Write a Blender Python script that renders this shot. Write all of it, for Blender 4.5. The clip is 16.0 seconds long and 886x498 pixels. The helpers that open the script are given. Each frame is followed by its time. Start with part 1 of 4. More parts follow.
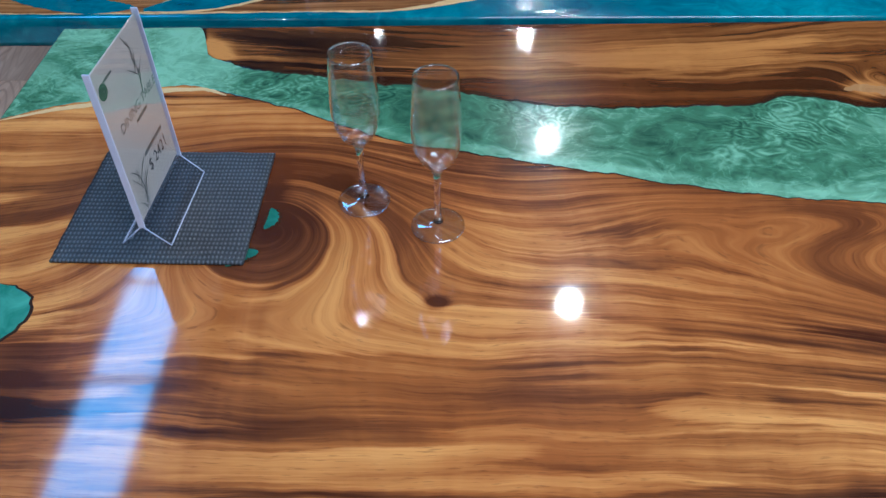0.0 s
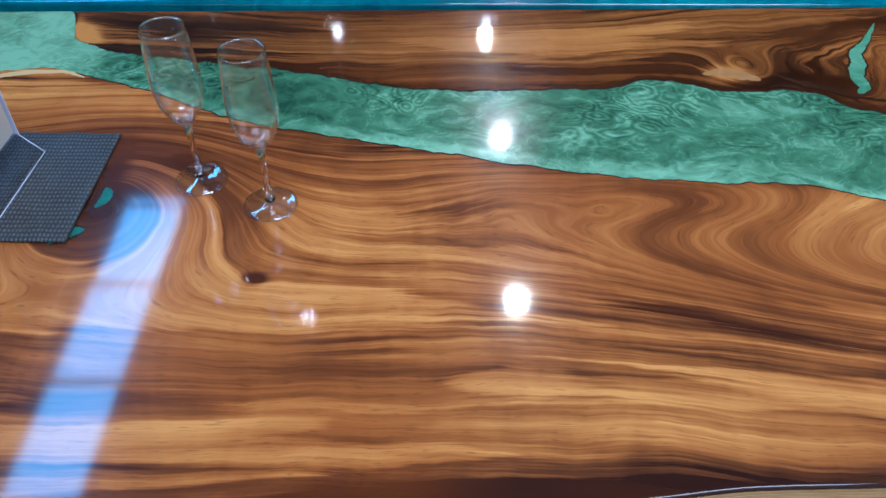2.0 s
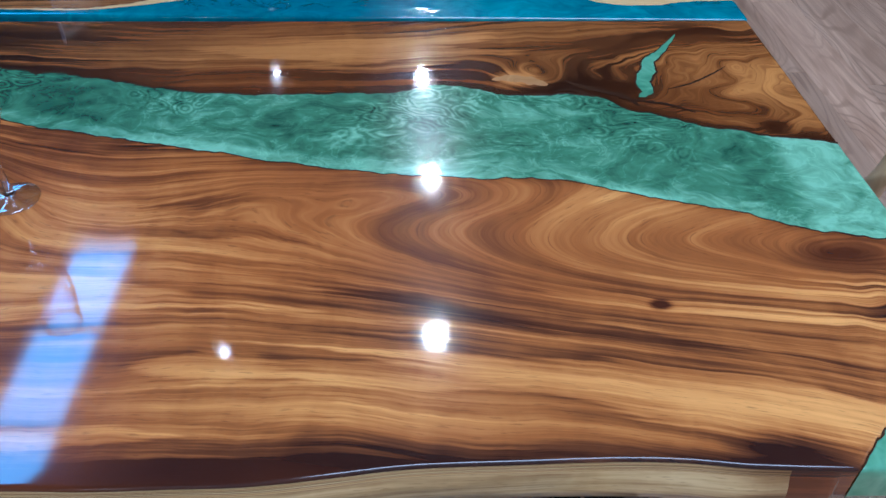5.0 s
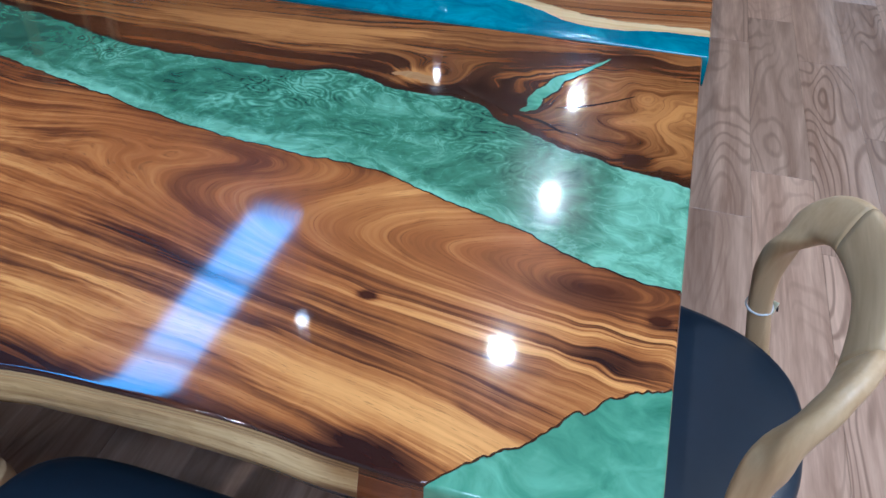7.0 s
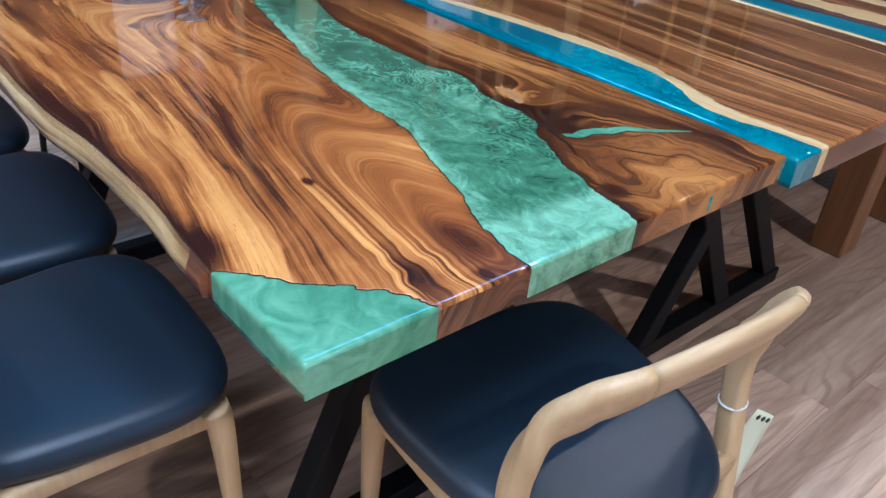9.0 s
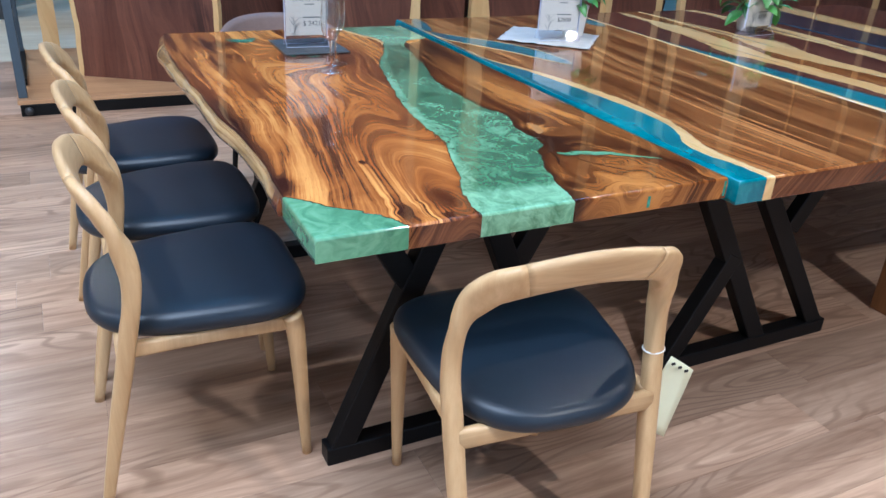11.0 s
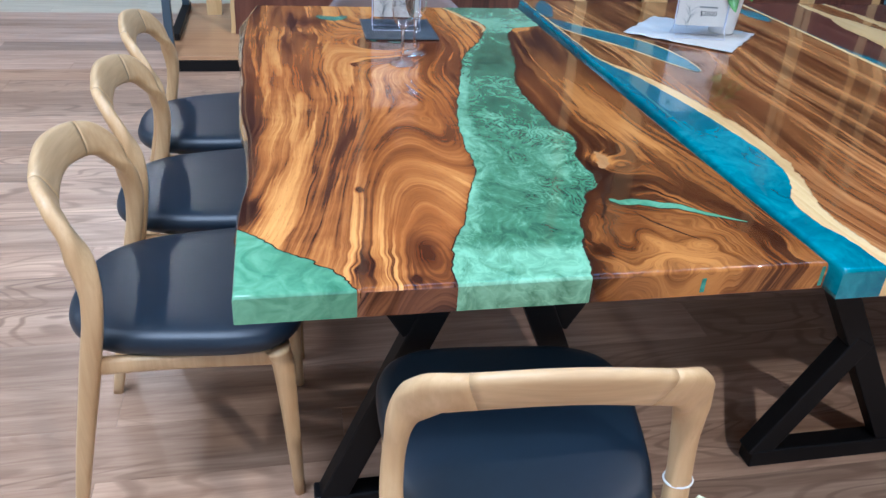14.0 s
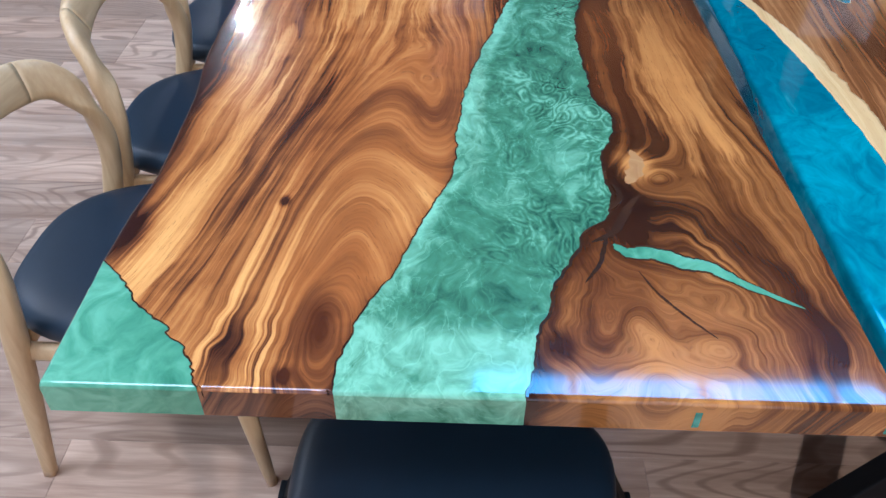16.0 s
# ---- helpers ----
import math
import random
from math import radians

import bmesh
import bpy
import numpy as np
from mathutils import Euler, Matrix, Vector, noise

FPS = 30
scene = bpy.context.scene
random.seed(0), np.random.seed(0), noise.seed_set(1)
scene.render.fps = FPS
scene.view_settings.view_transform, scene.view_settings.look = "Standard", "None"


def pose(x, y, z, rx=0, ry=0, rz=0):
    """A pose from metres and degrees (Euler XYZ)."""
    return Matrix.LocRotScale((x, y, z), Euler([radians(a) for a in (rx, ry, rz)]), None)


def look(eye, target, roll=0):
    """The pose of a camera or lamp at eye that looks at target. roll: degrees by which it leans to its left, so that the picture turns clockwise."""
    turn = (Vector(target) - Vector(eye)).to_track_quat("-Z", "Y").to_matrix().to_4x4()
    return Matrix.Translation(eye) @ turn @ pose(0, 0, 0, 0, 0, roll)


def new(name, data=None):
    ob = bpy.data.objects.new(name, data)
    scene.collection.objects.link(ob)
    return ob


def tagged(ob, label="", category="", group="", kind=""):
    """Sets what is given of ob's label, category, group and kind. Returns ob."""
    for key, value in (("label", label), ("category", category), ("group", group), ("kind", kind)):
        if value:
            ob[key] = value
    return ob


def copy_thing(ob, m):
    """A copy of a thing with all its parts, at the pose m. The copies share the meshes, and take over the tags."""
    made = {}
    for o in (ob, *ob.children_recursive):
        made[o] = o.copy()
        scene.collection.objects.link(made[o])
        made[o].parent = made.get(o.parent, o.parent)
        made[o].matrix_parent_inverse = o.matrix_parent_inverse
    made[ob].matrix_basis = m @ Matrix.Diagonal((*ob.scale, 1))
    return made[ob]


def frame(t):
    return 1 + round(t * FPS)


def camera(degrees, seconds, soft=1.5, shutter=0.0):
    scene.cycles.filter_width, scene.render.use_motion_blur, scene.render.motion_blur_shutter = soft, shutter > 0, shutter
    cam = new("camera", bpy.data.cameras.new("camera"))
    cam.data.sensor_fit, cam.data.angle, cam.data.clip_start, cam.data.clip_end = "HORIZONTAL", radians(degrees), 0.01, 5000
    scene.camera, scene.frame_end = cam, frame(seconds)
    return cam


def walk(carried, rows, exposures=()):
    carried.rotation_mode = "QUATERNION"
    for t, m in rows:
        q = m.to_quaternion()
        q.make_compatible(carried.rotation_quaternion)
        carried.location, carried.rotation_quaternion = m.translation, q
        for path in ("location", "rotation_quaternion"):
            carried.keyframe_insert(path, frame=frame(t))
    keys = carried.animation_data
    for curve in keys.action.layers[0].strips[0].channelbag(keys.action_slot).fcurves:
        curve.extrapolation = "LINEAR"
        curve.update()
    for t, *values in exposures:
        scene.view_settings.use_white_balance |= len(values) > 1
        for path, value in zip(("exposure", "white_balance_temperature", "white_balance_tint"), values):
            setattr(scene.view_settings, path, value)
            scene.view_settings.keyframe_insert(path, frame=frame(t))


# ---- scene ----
cam = camera(58.6, 16.0)
PATH = [
    (0, (-1.063, -0.33, 1.429), (-1.091, 1.101, 0.033), -0.7),
    (0.5, (-1.006, -0.332, 1.429), (-1.023, 1.095, 0.028), -0.4),
    (1, (-0.964, -0.335, 1.423), (-0.969, 1.092, 0.021), -0.0),
    (1.5, (-0.912, -0.34, 1.411), (-0.919, 1.093, 0.015), -0.0),
    (2, (-0.873, -0.349, 1.404), (-0.865, 1.09, 0.015), 0.3),
    (2.5, (-0.845, -0.361, 1.407), (-0.829, 1.085, 0.026), 0.3),
    (3, (-0.788, -0.375, 1.398), (-0.724, 1.079, 0.027), 1.5),
    (3.5, (-0.715, -0.398, 1.376), (-0.663, 1.095, 0.046), 0.9),
    (4, (-0.663, -0.408, 1.378), (-0.603, 1.089, 0.053), 1.1),
    (4.5, (-0.625, -0.406, 1.367), (-0.559, 1.102, 0.055), 1.2),
    (5, (-0.588, -0.391, 1.351), (-0.523, 1.129, 0.053), 1.4),
    (7.5, (0.071, -0.36, 1.335), (-0.518, 1.082, 0.081), 3.5),
    (8, (0.214, -0.3, 1.294), (-0.579, 1.105, 0.112), 6.1),
    (8.5, (0.354, -0.295, 1.274), (-0.681, 1.007, 0.163), 5.1),
    (9, (0.512, -0.31, 1.274), (-0.727, 0.85, 0.216), 5.5),
    (11.5, (1.286, -0.37, 1.342), (-0.349, 0.413, 0.498), 2.8),
    (12, (1.367, -0.382, 1.342), (-0.299, 0.35, 0.513), 2.5),
    (12.5, (1.322, -0.321, 1.37), (-0.359, 0.345, 0.516), 2.0),
    (13, (1.214, -0.171, 1.371), (-0.494, 0.384, 0.49), 2.3),
    (13.5, (1.086, -0.032, 1.351), (-0.637, 0.423, 0.443), 2.8),
    (14, (0.941, 0.08, 1.366), (-0.757, 0.464, 0.381), 3.6),
    (14.5, (0.821, 0.221, 1.389), (-0.838, 0.46, 0.299), 3.6),
    (15, (0.72, 0.352, 1.404), (-0.895, 0.482, 0.232), 3.8),
    (15.5, (0.621, 0.414, 1.435), (-0.923, 0.468, 0.166), 3.1),
    (16, (0.525, 0.449, 1.434), (-0.972, 0.41, 0.108), 0.6),
]
walk(cam, [(t, look(eye, target, roll)) for t, eye, target, roll in PATH],
     [(t, e, k, 10) for t, e, k in ((0.0, -0.14, 5190), (3.0, -0.16, 4940), (5.0, -0.19, 4790), (7.5, -0.03, 4880), (9.0, 0.31, 5060), (11.5, 0.55, 5410), (13.0, 0.52, 5360), (14.5, 0.49, 5110), (16.0, 0.36, 4980))])

# ---- light ----
world = bpy.data.worlds.new("world")
scene.world = world
world.use_nodes = True
sky = world.node_tree.nodes.new("ShaderNodeTexSky")
sky.sky_type, sky.sun_disc = "NISHITA", False
sky.sun_elevation, sky.sun_rotation = radians(50), radians(90)
world.node_tree.links.new(sky.outputs[0], world.node_tree.nodes["Background"].inputs[0])
world.node_tree.nodes["Background"].inputs[1].default_value = 0.12


def area_lamp(name, m, sx, sy, watts, colour):
    d = bpy.data.lights.new(name, "AREA")
    d.shape, d.size, d.size_y, d.energy, d.color = "RECTANGLE", sx, sy, watts, colour
    ob = new(name, d)
    ob.matrix_world = m
    return ob


def spot_lamp(name, x, y, z, watts, radius):
    d = bpy.data.lights.new(name, "SPOT")
    d.energy, d.color, d.shadow_soft_size = watts, (1.0, 0.90, 0.78), radius
    d.spot_size, d.spot_blend = radians(168), 0.5
    ob = new(name, d)
    ob.matrix_world = pose(x, y, z)
    return ob


SKYLIGHT_Z = 6.2
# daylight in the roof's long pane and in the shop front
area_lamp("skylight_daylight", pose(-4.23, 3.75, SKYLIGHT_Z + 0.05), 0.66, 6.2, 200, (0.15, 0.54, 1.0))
# overhead fill added through an unseen roof opening above the aisle
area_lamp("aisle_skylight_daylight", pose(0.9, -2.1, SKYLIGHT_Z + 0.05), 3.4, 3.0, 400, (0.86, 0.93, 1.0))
area_lamp("shopfront_daylight", look((7.9, 0.8, 3.0), (0, 0.8, 1.0)), 7.0, 4.6, 34, (0.80, 0.89, 1.0))
# ceiling spots: x, y, watts, radius
LAMPS = [(-0.5, 2.25, 52, 0.036), (-0.5, 3.60, 40, 0.036), (-0.55, 4.85, 30, 0.036), (-1.5, 2.15, 1.5, 0.014), (-1.62, 4.9, 2, 0.018),
         # these three are unseen lamps, added to brighten the floor
         (2.28, 1.45, 170, 0.04), (-2.4, -3.5, 85, 0.026), (-5.6, -1.4, 90, 0.026)]
LAMP_Z = 3.05
for lx, ly, lw, lr in LAMPS:
    spot_lamp("track_lamp_light", lx, ly, LAMP_Z - 0.07, lw, lr)

# ---- materials ----


class Nodes:
    """A short way to write a node material."""

    def __init__(self, name):
        self.mat = bpy.data.materials.new(name)
        self.mat.use_nodes = True
        self.tree = self.mat.node_tree
        self.bsdf = self.tree.nodes["Principled BSDF"]

    def node(self, kind, inputs=None, **attrs):
        n = self.tree.nodes.new("ShaderNode" + kind)
        if "data_type" in attrs:
            n.data_type, n.blend_type = attrs["data_type"], attrs["blend_type"]
        if "operation" in attrs:
            n.operation = attrs["operation"]
        if "use_clamp" in attrs:
            n.use_clamp = attrs["use_clamp"]
        if "uv_map" in attrs:
            n.uv_map = attrs["uv_map"]
        if "feature" in attrs:
            n.feature = attrs["feature"]
        if "wave_type" in attrs:
            n.wave_type, n.bands_direction = attrs["wave_type"], attrs["bands_direction"]
        for key, value in (inputs or {}).items():
            self.set(n.inputs[key], value)
        return n

    def set(self, socket, value):
        if isinstance(value, bpy.types.NodeSocket):
            self.tree.links.new(value, socket)
        else:
            socket.default_value = value

    def math(self, op, a, b=0.0, clamp=False):
        n = self.node("Math", {0: a, 1: b}, operation=op, use_clamp=clamp)
        return n.outputs[0]

    def coords(self, kind="Object", scale=(1, 1, 1), uv=None):
        if uv:
            c = self.node("UVMap", uv_map=uv).outputs[0]
        else:
            c = self.node("TexCoord").outputs[kind]
        return self.node("Mapping", {"Vector": c, "Scale": scale}).outputs[0]

    def noise(self, vec, scale=1.0, detail=4.0, rough=0.55, distort=0.0):
        return self.node("TexNoise", {"Vector": vec, "Scale": scale, "Detail": detail, "Roughness": rough, "Distortion": distort}).outputs[0]

    def ramp(self, fac, stops, interp="LINEAR"):
        n = self.node("ValToRGB", {"Fac": fac})
        n.color_ramp.interpolation = interp
        e = n.color_ramp.elements
        while len(e) < len(stops):
            e.new(0.5)
        for el, (p, c) in zip(e, stops):
            el.position = p
            el.color = (*c, 1) if len(c) == 3 else c
        return n.outputs[0]

    def mix(self, fac, a, b, blend="MIX"):
        n = self.node("Mix", data_type="RGBA", blend_type=blend)
        self.set(n.inputs[0], fac)
        for s, v in ((n.inputs[6], a), (n.inputs[7], b)):
            self.set(s, (*v, 1) if isinstance(v, tuple) and len(v) == 3 else v)
        return n.outputs[2]

    def done(self, colour, rough=0.5, metal=0.0, bump=None, strength=0.2, dist=0.002, **more):
        self.set(self.bsdf.inputs["Base Color"], (*colour, 1) if isinstance(colour, tuple) else colour)
        self.set(self.bsdf.inputs["Roughness"], rough)
        self.set(self.bsdf.inputs["Metallic"], metal)
        if bump is not None:
            b = self.node("Bump", {"Height": bump, "Strength": strength, "Distance": dist})
            self.set(self.bsdf.inputs["Normal"], b.outputs[0])
        for key, value in more.items():
            self.set(self.bsdf.inputs[key.replace("_", " ")], value)
        return self.mat


def slab_wood(name, dark, mid, light, bands=9.0, contrast=1.0, rough=0.25, seed=0.0, coat=1.0):
    """Figured hardwood under clear resin; its grain follows the UV map 'grain'."""
    m = Nodes(name)
    place = m.node("TexCoord").outputs["Object"]
    def nudge(scale, k):
        n = m.node("TexNoise", {"Vector": place, "Scale": scale, "Detail": 2.0}).outputs["Color"]
        n = m.node("VectorMath", {0: n, 1: (0.5, 0.5, 0.5)}, operation="SUBTRACT").outputs[0]
        return m.node("VectorMath", {0: n, 1: (k, k, 0.0)}, operation="MULTIPLY").outputs[0]
    loose = m.node("VectorMath", {0: nudge(8.0, 0.016), 1: nudge(30.0, 0.0030)}, operation="ADD").outputs[0]
    flow = m.node("VectorMath", {0: m.node("UVMap", uv_map="grain").outputs[0], 1: loose}, operation="ADD").outputs[0]
    def at(su, sv, o):
        c = flow
        return m.node("Mapping", {"Vector": c, "Scale": (su, sv, 1), "Location": (o + seed, o * 1.7 + seed, o)}).outputs[0]
    broad = m.noise(at(0.8, bands, 3.1), 1.0, 3.0, 0.5, 0.3)
    mid_b = m.noise(at(1.5, bands * 3.4, 7.7), 1.0, 4.0, 0.6, 0.5)
    fine = m.noise(at(4.0, bands * 13, 1.3), 1.0, 4.0, 0.65, 0.4)
    fibre = m.noise(at(7.0, bands * 42, 2.9), 1.0, 3.0, 0.6, 0.2)
    shimmer = m.noise(at(16.0, 5.0, 14.2), 1.0, 3.0, 0.55, 0.6)
    pores = m.noise(at(45, bands * 55, 5.1), 1.0, 2.0, 0.5)
    hue = m.noise(at(1.3, 2.6, 9.4), 1.0, 3.0, 0.5, 0.2)
    shade = m.node("SeparateXYZ", {0: m.node("UVMap", uv_map="tone").outputs[0]}).outputs[0]
    t = m.math("ADD", m.math("MULTIPLY", broad, 0.42), m.math("MULTIPLY", mid_b, 0.34))
    t = m.math("ADD", t, m.math("MULTIPLY", fine, 0.18))
    t = m.math("ADD", t, m.math("MULTIPLY", fibre, 0.06))
    # growth rings: each darkens slowly and ends in a sharp line
    ring = m.math("FRACT", m.math("ADD", m.math("MULTIPLY", broad, 7.0), m.math("MULTIPLY", m.math("ADD", mid_b, fine), 0.55)))
    ring = m.ramp(ring, [(0.0, (0.35, 0.35, 0.35)), (0.10, (0.80, 0.80, 0.80)), (0.55, (0.62, 0.62, 0.62)), (0.93, (0.0, 0.0, 0.0)), (1.0, (0.30, 0.30, 0.30))])
    t = m.math("ADD", t, m.math("MULTIPLY", m.math("SUBTRACT", ring, 0.5), 0.066))
    # chatoyant sheen, put into the base colour as cross-grain noise
    t = m.math("ADD", t, m.math("MULTIPLY", m.math("SUBTRACT", shimmer, 0.5), 0.06))
    t = m.math("SUBTRACT", t, 0.007)
    zone = m.noise(at(2.2, 4.0, 12.7), 1.0, 3.0, 0.55, 0.3)
    amp = m.node("MapRange", {"Value": zone, "From Min": 0.34, "From Max": 0.66, "To Min": 0.42, "To Max": 1.25}).outputs[0]
    t = m.math("ADD", m.math("MULTIPLY", m.math("SUBTRACT", t, 0.5), amp), 0.5)
    t = m.math("ADD", t, shade)
    s = 0.125 / max(contrast, 0.1)
    def blend(p, q, k):
        return tuple(a * (1 - k) + b * k for a, b in zip(p, q))
    base = m.ramp(t, [(0.5 - 1.25 * s, tuple(0.6 * c for c in dark)), (0.5 - 0.62 * s, blend(dark, mid, 0.22)), (0.5 - 0.18 * s, blend(dark, mid, 0.75)),
                      (0.5 + 0.22 * s, blend(mid, light, 0.25)), (0.5 + 0.62 * s, blend(mid, light, 0.7)), (0.5 + 1.25 * s, light)])
    base = m.mix(m.ramp(hue, [(0.42, (0, 0, 0)), (0.75, (0.38, 0.38, 0.38))]), base, tuple(c * k for c, k in zip(mid, (1.15, 0.85, 0.6))), "MIX")
    base = m.mix(m.ramp(pores, [(0.60, (0, 0, 0)), (0.70, (0.35, 0.35, 0.35))]), base, dark)
    lump = m.noise(m.coords(scale=(1, 1, 1)), 5.0, 2.0)
    return m.done(base, rough, bump=lump, strength=0.05, dist=0.004, Specular_IOR_Level=0.05 if coat else 0.4, Coat_Weight=coat, Coat_Roughness=0.058)


def pearl_resin(name, deep, mid, bright, seed=0.0, cells=True, scale=1.0):
    """Poured resin with a pearl pigment that curls and clouds."""
    m = Nodes(name)
    c = m.node("Mapping", {"Vector": m.node("TexCoord").outputs["Object"], "Location": (seed, seed * 2, 0), "Scale": (scale * 0.8, scale, scale)}).outputs[0]
    warp = m.node("TexNoise", {"Vector": c, "Scale": 7.0, "Detail": 3.0}).outputs["Color"]
    wc = m.node("VectorMath", {0: c, 1: m.node("VectorMath", {0: warp, "Scale": 0.12}, operation="SCALE").outputs[0]}, operation="ADD").outputs[0]
    cloud = m.noise(wc, 3.2, 4.0, 0.5, 0.6)
    curl = m.noise(wc, 17.0, 5.0, 0.55, 1.6)
    fine = m.noise(wc, 60.0, 4.0, 0.6, 1.0)
    t = m.math("ADD", m.math("MULTIPLY", cloud, 0.52), m.math("MULTIPLY", curl, 0.40))
    t = m.math("ADD", t, m.math("MULTIPLY", fine, 0.10))
    if cells:
        vor = m.node("TexVoronoi", {"Vector": wc, "Scale": 33.0, "Randomness": 1.0}, feature="F1").outputs["Distance"]
        ring = m.math("SINE", m.math("MULTIPLY", vor, 24.0))
        feather = m.noise(wc, 34.0, 5.0, 0.62, 3.2)
        where = m.ramp(m.noise(c, 6.0, 2.0), [(0.44, (0, 0, 0)), (0.56, (1, 1, 1))])
        t = m.math("ADD", t, m.math("MULTIPLY", m.math("MULTIPLY", m.math("SUBTRACT", feather, 0.5), m.math("ADD", where, 0.35)), 0.20))
        vein = m.math("ABSOLUTE", m.math("SUBTRACT", m.noise(wc, 12.0, 3.0, 0.5, 2.2), 0.5))
        t = m.math("ADD", t, m.ramp(vein, [(0.0, (0.05, 0.05, 0.05)), (0.02, (0, 0, 0))]))
        # the pigment has settled paler towards the end and along the near bank
        sep = m.node("SeparateXYZ", {0: m.node("UVMap", uv_map="grain").outputs[0]})
        wav = m.noise(c, 5.0, 4.0, 0.55, 0.5)
        end = m.math("ADD", m.math("MULTIPLY", m.math("ADD", sep.outputs[0], 0.15), 9.0), m.math("MULTIPLY", m.math("SUBTRACT", wav, 0.5), 1.6))
        bank = m.math("SUBTRACT", m.math("MULTIPLY", wav, 0.60), sep.outputs[1])
        pale = m.math("MAXIMUM", m.ramp(end, [(0.1, (0, 0, 0)), (0.42, (1, 1, 1))]), m.ramp(m.math("ADD", bank, 0.5), [(0.60, (0, 0, 0)), (0.70, (0.55, 0.55, 0.55))]))
        far_end = m.ramp(m.math("MULTIPLY", m.math("ADD", sep.outputs[0], 1.30), -4.0), [(0.1, (0, 0, 0)), (0.5, (0.7, 0.7, 0.7))])
        t = m.math("ADD", t, m.math("MULTIPLY", m.math("MULTIPLY", m.math("MULTIPLY", ring, where), m.math("SUBTRACT", 1.0, m.math("MAXIMUM", pale, far_end))), 0.050))
        t = m.math("ADD", m.math("SUBTRACT", t, 0.055), m.math("MULTIPLY", m.math("MAXIMUM", pale, far_end), 0.17))
    col = m.ramp(t, [(0.36, deep), (0.50, mid), (0.66, bright)])
    lump = m.noise(c, 9.0, 2.0)
    return m.done(col, 0.2, bump=lump, strength=0.04, dist=0.003, Specular_IOR_Level=0.15, Coat_Weight=1.0, Coat_Roughness=0.058)


def plain(name, colour, rough=0.5, metal=0.0, vary=0.12, scale=18.0, strength=0.08, **more):
    m = Nodes(name)
    n = m.noise(m.coords(), scale, 5.0, 0.6)
    f = m.noise(m.coords(), scale * 14, 3.0, 0.6)
    lo = tuple(c * (1 - vary) for c in colour)
    hi = tuple(min(1, c * (1 + vary)) for c in colour)
    col = m.mix(n, lo, hi)
    return m.done(col, rough, metal, bump=f, strength=strength, dist=0.0008, **more)


def straight_wood(name, dark, light, rough=0.45, along="Z", scale=1.0, per_object=False, vary=0.0, islands=False, flame=0.0):
    """Plain sawn timber with a fine straight grain."""
    m = Nodes(name)
    k = {"X": (0.06, 1, 1), "Y": (1, 0.06, 1), "Z": (1, 1, 0.06)}[along]
    c = m.coords(scale=tuple(v * scale for v in k))
    info = m.node("NewGeometry").outputs["Random Per Island"] if islands else m.node("ObjectInfo").outputs["Random"]
    if per_object:
        c = m.node("VectorMath", {0: c, 1: m.node("CombineXYZ", {"X": m.math("MULTIPLY", info, 37.0), "Y": m.math("MULTIPLY", info, 91.0), "Z": m.math("MULTIPLY", info, 13.0)}).outputs[0]}, operation="ADD").outputs[0]
    a = m.noise(c, 14.0, 4.0, 0.55, 1.1)
    b = m.noise(c, 90.0, 4.0, 0.65, 0.4)
    t = m.math("ADD", m.math("MULTIPLY", a, 0.65), m.math("MULTIPLY", b, 0.35))
    col = m.ramp(t, [(0.30, dark), (0.50, tuple(0.5 * p + 0.5 * q for p, q in zip(dark, light))), (0.68, light)])
    if flame:
        # cathedral figure: nested contours of a slow, stretched field
        long = m.node("Mapping", {"Vector": c, "Scale": {"X": (3.2, 1, 1), "Y": (1, 3.2, 1), "Z": (1, 1, 3.2)}[along]}).outputs[0]
        field = m.noise(long, 5.5, 1.5, 0.45, 0.25)
        contour = m.math("SINE", m.math("MULTIPLY", field, 120.0))
        lines = m.ramp(contour, [(0.35, (0, 0, 0)), (0.95, (1, 1, 1))])
        patch = m.ramp(m.noise(long, 2.6, 2.0), [(0.42, (0.15, 0.15, 0.15)), (0.62, (1, 1, 1))])
        col = m.mix(m.math("MULTIPLY", m.math("MULTIPLY", lines, patch), flame), col, tuple(0.8 * k for k in dark))
        knot = m.ramp(m.node("TexVoronoi", {"Vector": long, "Scale": 2.4}, feature="F1").outputs["Distance"], [(0.018, (0.75, 0.75, 0.75)), (0.05, (0, 0, 0))])
        col = m.mix(knot, col, tuple(0.35 * k for k in dark))
    if per_object and vary:
        hsv = m.node("HueSaturation", {"Color": col, "Value": m.math("ADD", m.math("MULTIPLY", info, vary * 2), 1 - vary)})
        col = hsv.outputs[0]
    return m.done(col, rough, bump=b, strength=0.12, dist=0.0008)


SUAR = slab_wood("figured_suar_wood", (0.046, 0.014, 0.010), (0.390, 0.128, 0.028), (0.77, 0.365, 0.10), 9.0, 1.42)
SUAR_FAR = slab_wood("figured_suar_wood_far", (0.020, 0.0065, 0.004), (0.195, 0.066, 0.0155), (0.56, 0.235, 0.056), 9.0, 1.4, seed=4.3)
SUAR_B = slab_wood("striped_suar_wood", (0.018, 0.006, 0.003), (0.235, 0.086, 0.024), (0.56, 0.27, 0.09), 15.0, 1.3, seed=8.1)
PURPLE = slab_wood("purple_brown_wood", (0.030, 0.010, 0.010), (0.105, 0.038, 0.028), (0.20, 0.085, 0.05), 8.0, 1.0, seed=2.2)
END_GRAIN = slab_wood("oiled_end_grain", (0.020, 0.007, 0.005), (0.115, 0.037, 0.016), (0.27, 0.105, 0.038), 12.0, 1.1, seed=7.0)
